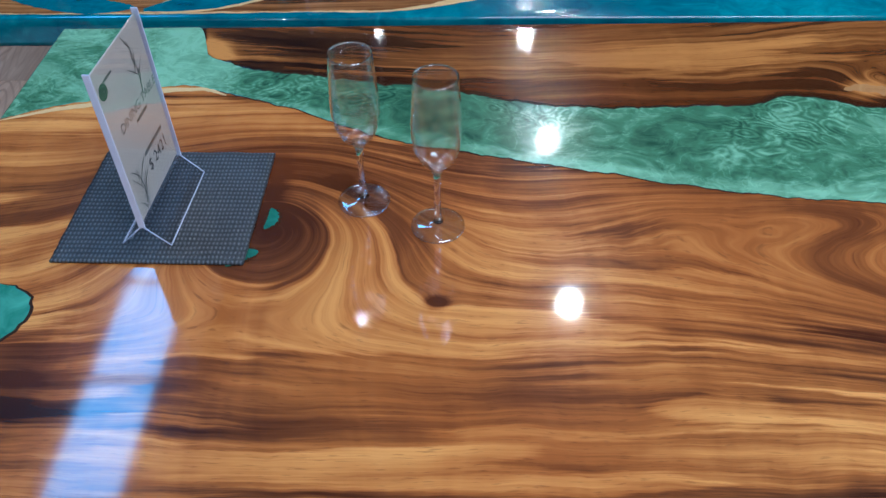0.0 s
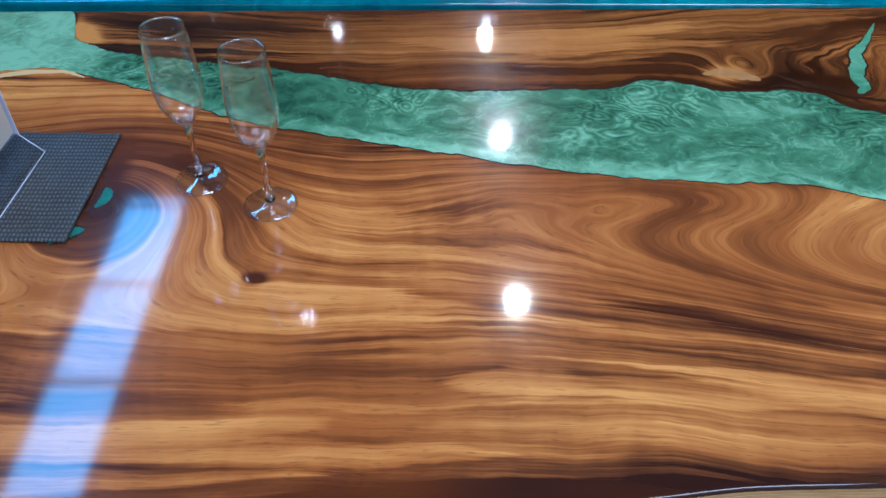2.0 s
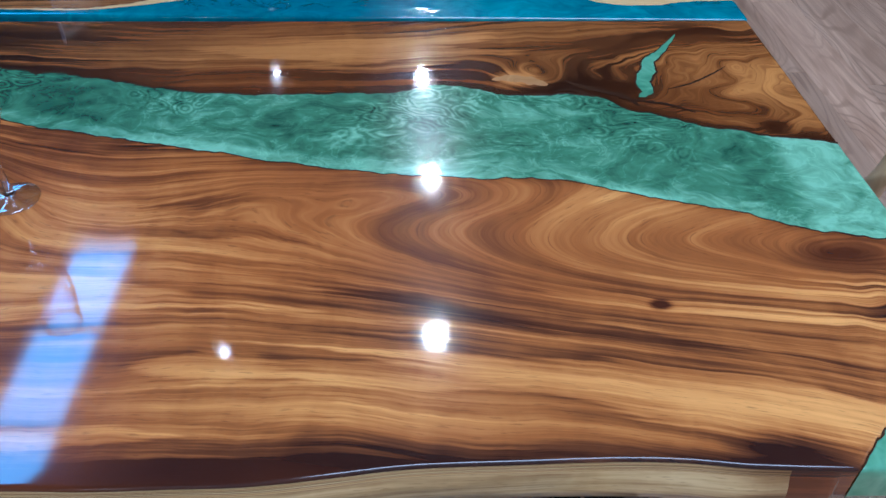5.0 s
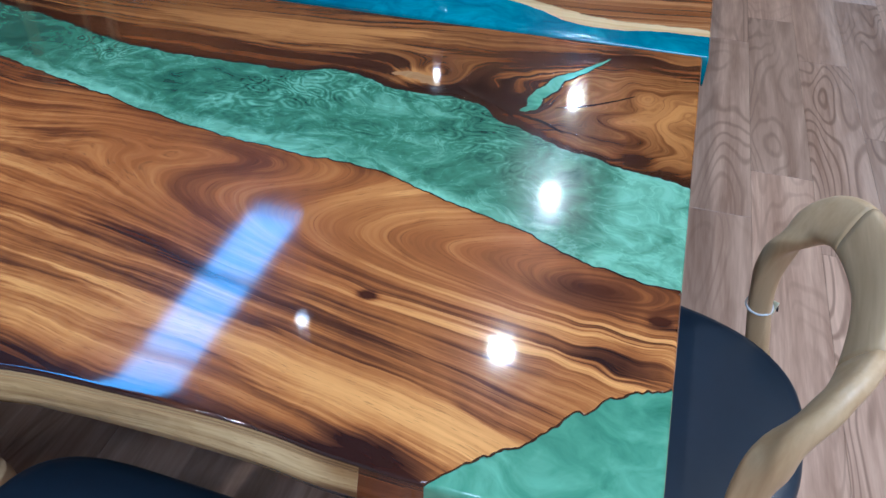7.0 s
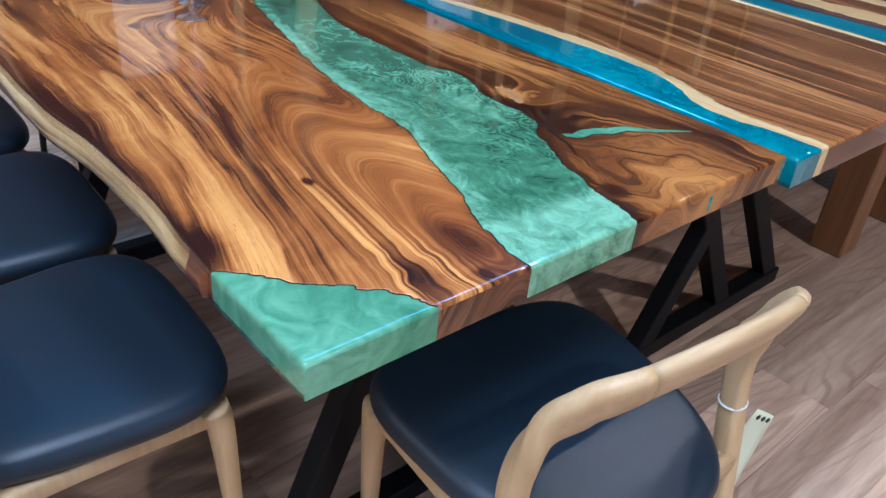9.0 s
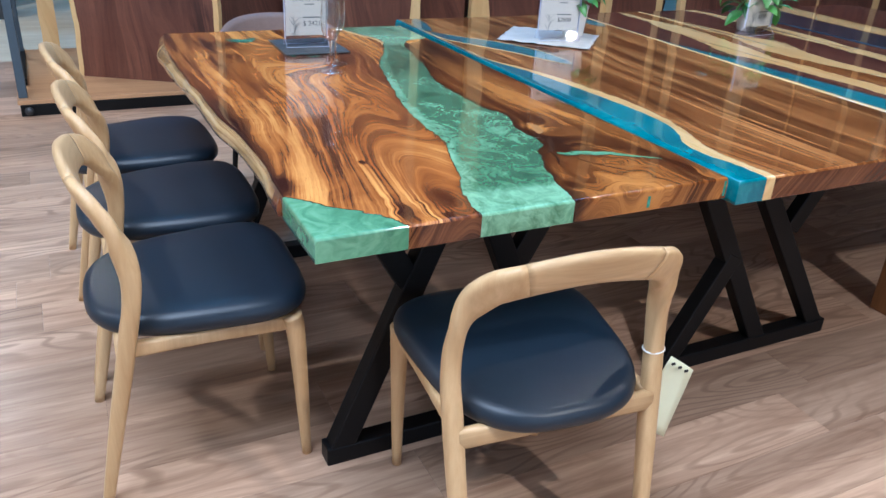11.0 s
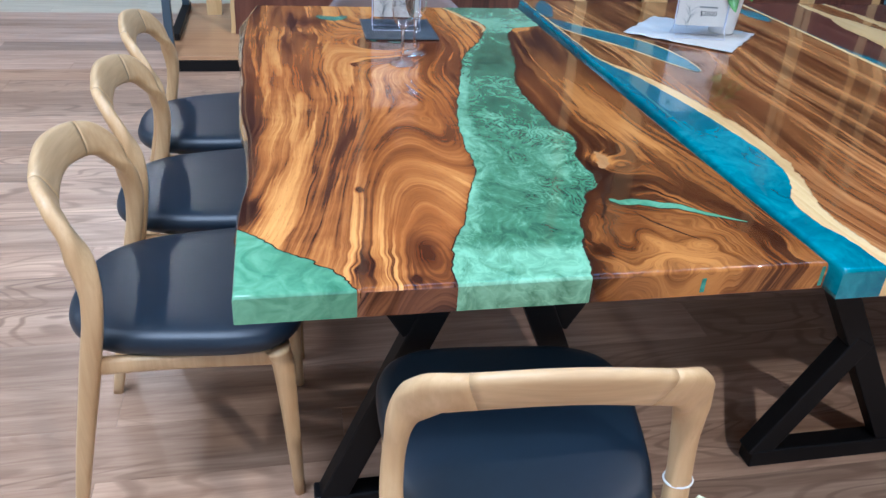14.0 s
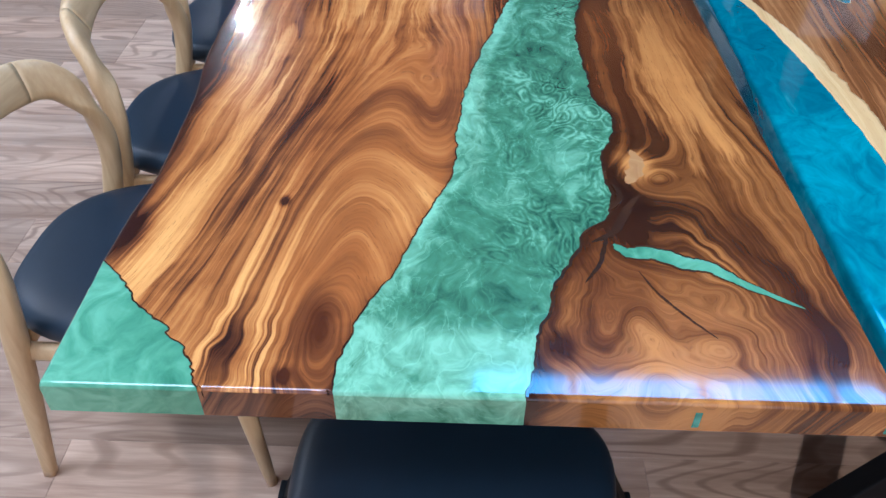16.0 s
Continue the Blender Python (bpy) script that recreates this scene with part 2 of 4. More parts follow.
SAP = slab_wood("pale_sapwood", (0.40, 0.22, 0.08), (0.66, 0.45, 0.20), (0.78, 0.60, 0.33), 10.0, 0.7, seed=6.0)
AMBER = slab_wood("amber_burl", (0.14, 0.05, 0.018), (0.33, 0.15, 0.052), (0.50, 0.28, 0.11), 30.0, 0.9, seed=9.0)
BARK_EDGE = slab_wood("pale_live_edge", (0.15, 0.07, 0.025), (0.60, 0.42, 0.19), (0.80, 0.63, 0.36), 6.0, 1.1, rough=0.25, seed=1.0)
BARK_RIM = slab_wood("dark_bark_rim", (0.018, 0.008, 0.005), (0.055, 0.022, 0.010), (0.16, 0.07, 0.025), 9.0, 1.0, seed=3.0)
SLAB_STAND = slab_wood("standing_slab_wood", (0.030, 0.011, 0.009), (0.115, 0.044, 0.030), (0.20, 0.085, 0.052), 7.0, 0.8, rough=0.45, seed=5.0, coat=0.0)
SAP_RAW = slab_wood("raw_sapwood", (0.42, 0.25, 0.10), (0.62, 0.43, 0.20), (0.72, 0.55, 0.30), 8.0, 0.5, rough=0.5, seed=6.0, coat=0.0)
GREEN = pearl_resin("green_pearl_resin", (0.022, 0.074, 0.040), (0.076, 0.205, 0.108), (0.25, 0.50, 0.31))
GREEN_PALE = pearl_resin("pale_green_resin", (0.042, 0.155, 0.083), (0.106, 0.290, 0.163), (0.21, 0.46, 0.285), 3.0, False)
GREEN_DEEP = pearl_resin("deep_green_resin", (0.010, 0.07, 0.05), (0.035, 0.19, 0.13), (0.09, 0.34, 0.24), 2.0, False)
BLUE = pearl_resin("blue_pearl_resin", (0.002, 0.082, 0.122), (0.006, 0.148, 0.190), (0.03, 0.27, 0.31), 5.0, False)
NAVY = pearl_resin("slate_resin", (0.010, 0.016, 0.028), (0.022, 0.035, 0.055), (0.05, 0.08, 0.11), 7.0, False)
ASH = straight_wood("oiled_ash", (0.46, 0.27, 0.115), (0.66, 0.45, 0.235), 0.42)
ASH_X = straight_wood("oiled_ash_rail", (0.42, 0.25, 0.11), (0.68, 0.47, 0.25), 0.42, "X", flame=0.35)
FLOOR_MAT = straight_wood("oak_floorboard", (0.245, 0.138, 0.084), (0.57, 0.385, 0.262), 0.34, "Y", 1.0, True, 0.21, flame=0.72)
FLOOR_REST = straight_wood("oak_floorboard_far", (0.25, 0.155, 0.105), (0.52, 0.38, 0.29), 0.34, "Y", 1.0, True, 0.29, True)
FLOOR_PALE = straight_wood("pale_floorboard", (0.42, 0.36, 0.26), (0.60, 0.55, 0.43), 0.4, "Y", 1.0, True, 0.06, True)
PLINTH_WOOD = straight_wood("plinth_laminate", (0.36, 0.19, 0.09), (0.52, 0.31, 0.16), 0.35, "Y")
BROWN_LEG = straight_wood("brown_timber", (0.14, 0.055, 0.018), (0.30, 0.13, 0.045), 0.4)
LEATHER = plain("black_leather", (0.008, 0.0165, 0.028), 0.42, 0.0, 0.2, 40.0, 0.12)
STEEL = plain("black_steel", (0.0035, 0.0035, 0.004), 0.50, 0.0, 0.15, 60.0, 0.05, Specular_IOR_Level=0.22)
BLUE_STEEL = plain("grey_blue_steel", (0.06, 0.085, 0.11), 0.4, 0.3, 0.15, 30.0, 0.05)
PAPER = plain("cream_paper", (0.62, 0.585, 0.50), 0.6, 0.0, 0.03)
TAGPAPER = plain("pale_yellow_card", (0.72, 0.72, 0.50), 0.6, 0.0, 0.06)
INK = plain("dark_ink", (0.02, 0.02, 0.02), 0.6, 0.0, 0.1)
INK_SOFT = plain("grey_ink", (0.16, 0.17, 0.15), 0.6, 0.0, 0.1)
SEALGREEN = plain("green_seal", (0.05, 0.10, 0.05), 0.6, 0.0, 0.1)
CERAMIC = plain("white_ceramic", (0.80, 0.79, 0.76), 0.25, 0.0, 0.03)
LEAF = plain("glossy_leaf", (0.045, 0.17, 0.035), 0.35, 0.0, 0.5, 30.0)
LEAF_LIGHT = plain("young_leaf", (0.07, 0.22, 0.045), 0.38, 0.0, 0.4, 30.0)
WALL_PAINT = plain("warm_grey_wall", (0.46, 0.44, 0.41), 0.7, 0.0, 0.04, 3.0)
BROWN_WALL = plain("brown_wall", (0.10, 0.065, 0.045), 0.7, 0.0, 0.2, 2.0)
CEILING_PAINT = plain("grey_ceiling", (0.36, 0.36, 0.36), 0.8, 0.0, 0.03, 3.0)
DARKGREY = plain("charcoal_panel", (0.028, 0.030, 0.034), 0.4, 0.0, 0.2, 6.0)
MAUVE = plain("mauve_upholstery", (0.17, 0.115, 0.10), 0.7, 0.0, 0.15, 60.0, 0.3)
WHITE_SEAT = plain("pale_grey_seat", (0.55, 0.58, 0.62), 0.45, 0.0, 0.05)
PAPER_MAT = plain("white_fabric_runner", (0.46, 0.45, 0.43), 0.55, 0.0, 0.05, 40.0, 0.3)
STRING = plain("white_string", (0.8, 0.8, 0.76), 0.8)
LAMP_BODY = plain("lamp_housing", (0.6, 0.6, 0.6), 0.4)


def glass(name, tint, ior=1.45):
    m = Nodes(name)
    return m.done(tint, 0.0, Transmission_Weight=1.0, IOR=ior)


FLUTE_GLASS = glass("clear_glass", (1.0, 1.0, 1.0), 1.45)


def clear_sheet(name, tint, gloss=0.5, least=0.03):
    """Thin clear acrylic: light passes, its faces gloss."""
    m = Nodes(name)
    tr = m.node("BsdfTransparent", {"Color": (*tint, 1)})
    gl = m.node("BsdfGlossy", {"Color": (1, 1, 1, 1), "Roughness": 0.03})
    fr = m.math("ADD", m.math("MULTIPLY", m.math("POWER", m.node("LayerWeight", {"Blend": 0.5}).outputs["Facing"], 3.2), gloss), least)
    mixed = m.node("MixShader", {0: fr, 1: tr.outputs[0], 2: gl.outputs[0]})
    m.tree.links.new(mixed.outputs[0], m.tree.nodes["Material Output"].inputs[0])
    return m.mat


BOWL_GLASS = clear_sheet("thin_clear_glass", (0.988, 0.992, 0.998), 1.0, 0.035)
FOOT_GLASS = clear_sheet("thick_clear_glass", (0.97, 0.98, 0.995), 1.0, 0.09)
ACRYLIC = clear_sheet("clear_acrylic", (0.975, 0.98, 0.995), 0.6)
# bluish-white glints along the clear edges, put into an opaque colour
ACRYLIC_EDGE_GLINT = plain("acrylic_edge_glint", (0.52, 0.56, 0.70), 0.2, 0.0, 0.1, 40.0)


def woven(name, a, b):
    m = Nodes(name)
    c = m.coords()
    w1 = m.node("TexWave", {"Vector": c, "Scale": 62.0, "Distortion": 2.0, "Detail": 1.0}, wave_type="BANDS", bands_direction="X").outputs[1]
    w2 = m.node("TexWave", {"Vector": c, "Scale": 40.0, "Distortion": 1.0, "Detail": 1.0}, wave_type="BANDS", bands_direction="Y").outputs[1]
    t = m.math("MULTIPLY", w1, w2)
    n = m.noise(c, 25.0, 3.0)
    t2 = m.math("ADD", m.math("MULTIPLY", t, 0.8), m.math("MULTIPLY", n, 0.3))
    return m.done(m.mix(t2, a, b), 0.55, bump=t, strength=0.9, dist=0.0015)


MAT_WEAVE = woven("woven_charcoal_vinyl", (0.006, 0.008, 0.010), (0.125, 0.140, 0.155))

# ---- mesh helpers ----


def link_mesh(name, verts, faces, mats, parent=None, smooth=True, matrix=None):
    me = bpy.data.meshes.new(name)
    me.from_pydata([tuple(v) for v in verts], [], faces)
    for mt in (mats if isinstance(mats, (list, tuple)) else [mats]):
        me.materials.append(mt)
    if smooth:
        me.polygons.foreach_set("use_smooth", [True] * len(me.polygons))
    me.update()
    ob = new(name, me)
    if parent is not None:
        ob.parent = parent
    if matrix is not None:
        ob.matrix_basis = matrix
    return ob


def part(name, bm, mat, parent, label="", smooth=False, matrix=None):
    """One mesh object under a thing or a part."""
    me = bpy.data.meshes.new(name)
    bm.to_mesh(me)
    bm.free()
    me.materials.append(mat)
    if smooth:
        me.polygons.foreach_set("use_smooth", [True] * len(me.polygons))
    ob = new(name, me)
    if parent is not None:
        ob.parent = parent
    if matrix is not None:
        ob.matrix_basis = matrix
    if label:
        tagged(ob, label)
    return ob


def box_bm(x0, x1, y0, y1, z0, z1, bevel=0.003, segs=2):
    bm = bmesh.new()
    bmesh.ops.create_cube(bm, size=1)
    for v in bm.verts:
        v.co = Vector(((x0 + x1) / 2 + v.co.x * (x1 - x0), (y0 + y1) / 2 + v.co.y * (y1 - y0), (z0 + z1) / 2 + v.co.z * (z1 - z0)))
    if bevel:
        bmesh.ops.bevel(bm, geom=bm.edges[:], offset=bevel, segments=segs, affect="EDGES", profile=0.5)
    return bm


def beam_bm(a, b, w, d, bevel=0.004):
    """A square tube from a to b in a plane of constant x: w across in the plane, d along x."""
    a, b = Vector(a), Vector(b)
    l = (b - a).length
    bm = box_bm(-d / 2, d / 2, -w / 2, w / 2, 0, l, bevel)
    dirn = (b - a).normalized()
    xx = Vector((1, 0, 0))
    yy = dirn.cross(xx).normalized()
    bm.transform(Matrix.Translation(a) @ Matrix((xx, yy, dirn)).transposed().to_4x4())
    return bm


def catmull(keys, n):
    """Points along a smooth curve through keys (tuples of any length)."""
    k = np.array(keys, float)
    k = np.vstack([2 * k[0] - k[1], k, 2 * k[-1] - k[-2]])
    out = []
    m = len(k) - 3
    for i in range(n + 1):
        f = i / n * m
        s = min(int(f), m - 1)
        u = f - s
        a, b, c, d = k[s], k[s + 1], k[s + 2], k[s + 3]
        out.append(0.5 * ((2 * b) + (c - a) * u + (2 * a - 5 * b + 4 * c - d) * u * u + (3 * b - 3 * c + d - a) * u ** 3))
    return np.array(out)


def curve_y(keys):
    """A function y(x) through keys, smooth, with the ends held."""
    xs = [k[0] for k in keys]
    ys = [k[1] for k in keys]
    p = catmull(list(zip(xs, ys)), 40 * (len(keys) - 1))
    return lambda x: float(np.interp(x, p[:, 0], p[:, 1]))


def sweep(keys, n, sides=16, power=2.4, up=(0, 0, 1)):
    """A rod along keys of (x, y, z, half width, half thickness); width lies along 'up' as far as it can."""
    p = catmull(keys, n)
    verts, faces = [], []
    up = Vector(up)
    last = None
    for i in range(n + 1):
        c = Vector(p[i][:3])
        t = (Vector(p[min(i + 1, n)][:3]) - Vector(p[max(i - 1, 0)][:3])).normalized()
        nrm = t.cross(up)
        if nrm.length < 0.25 and last is not None:
            nrm = last - t * last.dot(t)
        nrm.normalize()
        if last is not None and nrm.dot(last) < 0:
            nrm = -nrm
        last = nrm
        bi = nrm.cross(t).normalized()
        for s in range(sides):
            a = 2 * math.pi * s / sides
            ca, sa = math.cos(a), math.sin(a)
            verts.append(c + bi * (p[i][3] * math.copysign(abs(ca) ** (2 / power), ca)) + nrm * (p[i][4] * math.copysign(abs(sa) ** (2 / power), sa)))
    for i in range(n):
        for s in range(sides):
            q = (s + 1) % sides
            faces.append((i * sides + s, i * sides + q, (i + 1) * sides + q, (i + 1) * sides + s))
    faces.append(tuple(range(sides))[::-1])
    faces.append(tuple(n * sides + s for s in range(sides)))
    return verts, faces


def lathe(profile, n=40):
    verts, faces = [], []
    for r, z in profile:
        for s in range(n):
            a = 2 * math.pi * s / n
            verts.append((r * math.cos(a), r * math.sin(a), z))
    for i in range(len(profile) - 1):
        for s in range(n):
            q = (s + 1) % n
            faces.append((i * n + s, i * n + q, (i + 1) * n + q, (i + 1) * n + s))
    return verts, faces


def jag(x, seed, amp=0.006):
    return amp * (noise.noise((x * 26, seed, 0)) + 0.7 * noise.noise((x * 70, seed, 3)) + 0.35 * noise.noise((x * 160, seed, 7)))


def strip(name, x0, x1, lo, hi, z0, z1, mat, parent, grain=None, rows=26, cols=260, r_lo=0.0, r_hi=0.0, r_x0=0.0, r_x1=0.0, live=None, side_mat=None, label="", tone=None, end_mat=None):
    """A slab between the curves lo(x) and hi(x). r_*: radius of a worn edge on that side; live(x, k): how far the lower edge
    swells out at the depth k (0 top to 1 bottom). The UV map 'grain' runs along and across the wood's grain."""
    def ease(d, r):
        return 0.0 if r <= 0 or d >= r else r - math.sqrt(max(0.0, r * r - (r - d) ** 2))
    e = [0.0, 0.0012, 0.003, 0.0055]
    xs = sorted({*(x0 + d for d in e), *(x1 - d for d in e), *np.linspace(x0 + 0.008, x1 - 0.008, cols)})
    depth = 5
    verts, uvs, faces, fm = [], [], [], []
    g = grain or (lambda x, y: (x, y))
    per = rows + 1 + 2 * depth
    for x in xs:
        a, b = lo(x), hi(x)
        if b < a + 0.0005:
            b = a + 0.0005
        w = b - a
        ys = np.linspace(a, b, rows + 1)
        for j, d in ((1, 0.0012), (2, 0.003), (3, 0.0055)):
            if rows > 8 and w > 0.05:
                ys[j], ys[rows - j] = a + d, b - d
        zx = z1 - max(ease(x - x0, r_x0), ease(x1 - x, r_x1))
        zs = [zx - max(ease(y - a, r_lo), ease(b - y, r_hi)) for y in ys]
        for k in range(depth, 0, -1):
            f = k / depth
            y = a - (live(x, f) if live else 0.0)
            verts.append((x, y, zs[0] + (z0 - zs[0]) * f))
            u, v = g(x, a)
            uvs.append((x * 1.5, 3.0 - 1.6 * (z1 - z0) * f + 0.02 * noise.noise((x * 3, f, 0))) if live else (u, v - (z1 - z0) * f))
        for y, z in zip(ys, zs):
            verts.append((x, y, z))
            uvs.append(g(x, y))
        for k in range(1, depth + 1):
            f = k / depth
            verts.append((x, b, zs[-1] + (z0 - zs[-1]) * f))
            u, v = g(x, b)
            uvs.append((u, v + (z1 - z0) * f))
    n = len(xs)
    for i in range(n - 1):
        for j in range(per - 1):
            faces.append((i * per + j, (i + 1) * per + j, (i + 1) * per + j + 1, i * per + j + 1))
            fm.append(1 if side_mat and j < depth and xs[i] < -0.262 else 0)
        faces.append((i * per, i * per + per - 1, (i + 1) * per + per - 1, (i + 1) * per))
        fm.append(0)
    # end faces, in rows from top to bottom
    for col, flip in ((0, False), (n - 1, True)):
        base = len(verts)
        tops = [col * per + depth + j for j in range(rows + 1)]
        for k in range(0, 4):
            f = k / 3
            for j, tv in enumerate(tops):
                x, y, z = verts[tv]
                verts.append((x, y, z + (z0 - z) * f))
                u, v = g(x, y)
                uvs.append((u + (z1 - z0) * f, v + 0.75 * (z1 - z0) * f * (1.0 + 0.8 * noise.noise((y * 7, f * 0.6, 9.0)))))
        for k in range(3):
            for j in range(rows):
                q = (base + k * (rows + 1) + j, base + k * (rows + 1) + j + 1, base + (k + 1) * (rows + 1) + j + 1, base + (k + 1) * (rows + 1) + j)
                faces.append(q if not flip else q[::-1])
                fm.append((2 if side_mat else 1) if end_mat else 0)
    ob = link_mesh(name, verts, faces, [mat] + ([side_mat] if side_mat else []) + ([end_mat] if end_mat else []), parent)
    me = ob.data
    me.polygons.foreach_set("material_index", fm)
    lay = me.uv_layers.new(name="grain")
    idx = np.empty(len(me.loops), int)
    me.loops.foreach_get("vertex_index", idx)
    lay.data.foreach_set("uv", np.array(uvs)[idx].ravel())
    if tone:
        lay = me.uv_layers.new(name="tone")
        lay.data.foreach_set("uv", np.array([(tone(v[0], v[1]), 0.0) for v in verts])[idx].ravel())
    if label:
        tagged(ob, label)
    return ob


def thing(name, label, category, m=None, group="", kind=""):
    ob = tagged(new(name), label, category, group, kind)
    ob.empty_display_size = 0.05
    if m is not None:
        ob.matrix_basis = m
    return ob


def hill(x, y, cx, cy, sx, sy):
    return math.exp(-((x - cx) / sx) ** 2 - ((y - cy) / sy) ** 2)


# ---- the large structure ----
FLOOR_X, FLOOR_Y = (-9.0, 8.0), (-4.5, 8.5)
PLANK_W, PLANK_L = 0.182, 1.22
PALE_X = -4.85          # beyond this the paler boards lie
sub = tagged(part("floor", box_bm(FLOOR_X[0], FLOOR_X[1], FLOOR_Y[0], FLOOR_Y[1], -0.14, -0.006, 0), plain("dark_subfloor", (0.045, 0.03, 0.022), 0.8), None), "brown wood-look plank floor of the showroom", "floor", kind="structure")


def wall(name, x0, x1, y0, y1, z0, z1, label, mat=WALL_PAINT):
    return tagged(part(name, box_bm(x0, x1, y0, y1, z0, z1, 0), mat, None), label, "wall", kind="structure")


wall("wall_south", FLOOR_X[0], FLOOR_X[1], FLOOR_Y[0] - 0.2, FLOOR_Y[0], -0.14, SKYLIGHT_Z, "plain warm grey showroom wall")
wall("wall_north", FLOOR_X[0], FLOOR_X[1], FLOOR_Y[1], FLOOR_Y[1] + 0.2, -0.14, SKYLIGHT_Z, "dark brown end wall of the showroom", BROWN_WALL)
wall("wall_west", FLOOR_X[0] - 0.2, FLOOR_X[0], FLOOR_Y[0] - 0.2, FLOOR_Y[1] + 0.2, -0.14, SKYLIGHT_Z, "dark brown back wall of the showroom", BROWN_WALL)
# shop front: piers round one wide opening
east = thing("wall_east", "grey shop-front wall with a wide window opening", "wall", kind="structure")
for y0, y1, z0, z1 in ((-4.7, -2.8, -0.14, SKYLIGHT_Z), (4.4, 8.7, -0.14, SKYLIGHT_Z), (-2.8, 4.4, 5.6, SKYLIGHT_Z), (-2.8, 4.4, -0.14, 0.6)):
    part("wall_panel", box_bm(8.0, 8.2, y0, y1, z0, z1, 0), WALL_PAINT, east)
# roof with the long pane and an added opening for the aisle fill lamp
SX0, SX1, SY0, SY1 = -4.57, -3.89, 0.6, 6.9
bm = bmesh.new()
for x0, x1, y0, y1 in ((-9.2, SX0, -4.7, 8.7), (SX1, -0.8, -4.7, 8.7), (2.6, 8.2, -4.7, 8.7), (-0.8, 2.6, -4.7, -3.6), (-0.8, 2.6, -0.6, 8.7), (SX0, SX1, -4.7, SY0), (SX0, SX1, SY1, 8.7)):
    b2 = box_bm(x0, x1, y0, y1, SKYLIGHT_Z, SKYLIGHT_Z + 0.2, 0)
    me = bpy.data.meshes.new("t")
    b2.to_mesh(me)
    b2.free()
    bm.from_mesh(me)
    bpy.data.meshes.remove(me)
tagged(part("ceiling", bm, CEILING_PAINT, None), "high grey ceiling with one long skylight and an added fill opening", "ceiling", kind="structure")
sk = thing("window_1", "long narrow skylight with cross bars", "skylight", kind="structure")
for i in range(5):
    yb = 1.6 + i * 1.26
    part("glazing_bar", box_bm(SX0, SX1, yb - 0.025, yb + 0.025, SKYLIGHT_Z - 0.05, SKYLIGHT_Z - 0.01, 0), LAMP_BODY, sk)

# ---- the green river table ----
Z = 0.76
T = 0.047
LEFT, RIGHT = -1.735, 0.0
river_near = curve_y([(-1.8, 0.615), (-1.724, 0.63), (-1.69, 0.652), (-1.615, 0.677), (-1.526, 0.712), (-1.461, 0.716), (-1.375, 0.682), (-1.291, 0.652), (-1.231, 0.614), (-1.15, 0.577),
                      (-1.02, 0.540), (-0.94, 0.521), (-0.80, 0.488), (-0.70, 0.466), (-0.60, 0.450), (-0.50, 0.441), (-0.40, 0.438), (-0.33, 0.413), (-0.225, 0.382), (-0.11, 0.336), (-0.04, 0.319), (0.01, 0.317)])
river_far = curve_y([(-1.50, 0.885), (-1.469, 0.815), (-1.39, 0.768), (-1.28, 0.745), (-1.19, 0.728), (-1.07, 0.700), (-0.95, 0.670), (-0.84, 0.656), (-0.70, 0.660), (-0.62, 0.663), (-0.55, 0.685), (-0.483, 0.668),
                     (-0.433, 0.654), (-0.365, 0.657), (-0.32, 0.650), (-0.271, 0.613), (-0.21, 0.586), (-0.138, 0.556), (-0.063, 0.536), (0.01, 0.526)])
a_far = curve_y([(-1.8, 0.893), (-1.2, 0.905), (-0.6, 0.914), (0.01, 0.926)])
live_a = curve_y([(-1.8, 0.03), (-1.66, 0.005), (-1.5, -0.012), (-1.2, -0.018), (-0.94, -0.008), (-0.75, -0.008), (-0.58, 0.008), (-0.45, 0.014), (-0.35, 0.012), (-0.28, 0.004), (-0.20, 0.0), (0.01, 0.0)])
corner = curve_y([(-0.198, 0.0), (-0.165, 0.040), (-0.120, 0.070), (-0.096, 0.108), (-0.045, 0.143), (0.002, 0.178)])


def rn(x):
    return river_near(x) + jag(x, 1.5, 0.0045)


def rf(x):
    if x < -1.50:
        return a_far(x)
    if x < -1.466:
        f = (x + 1.50) / 0.034
        return a_far(x) * (1 - f) + river_far(x) * f
    return river_far(x) + jag(x, 6.5, 0.006)


def near_low(x):
    return live_a(x) + 0.004 * noise.noise((x * 9, 9.5, 0)) if x < -0.198 else corner(x) + jag(x, 3.5, 0.012) * min(1.0, (x + 0.198) / 0.02)


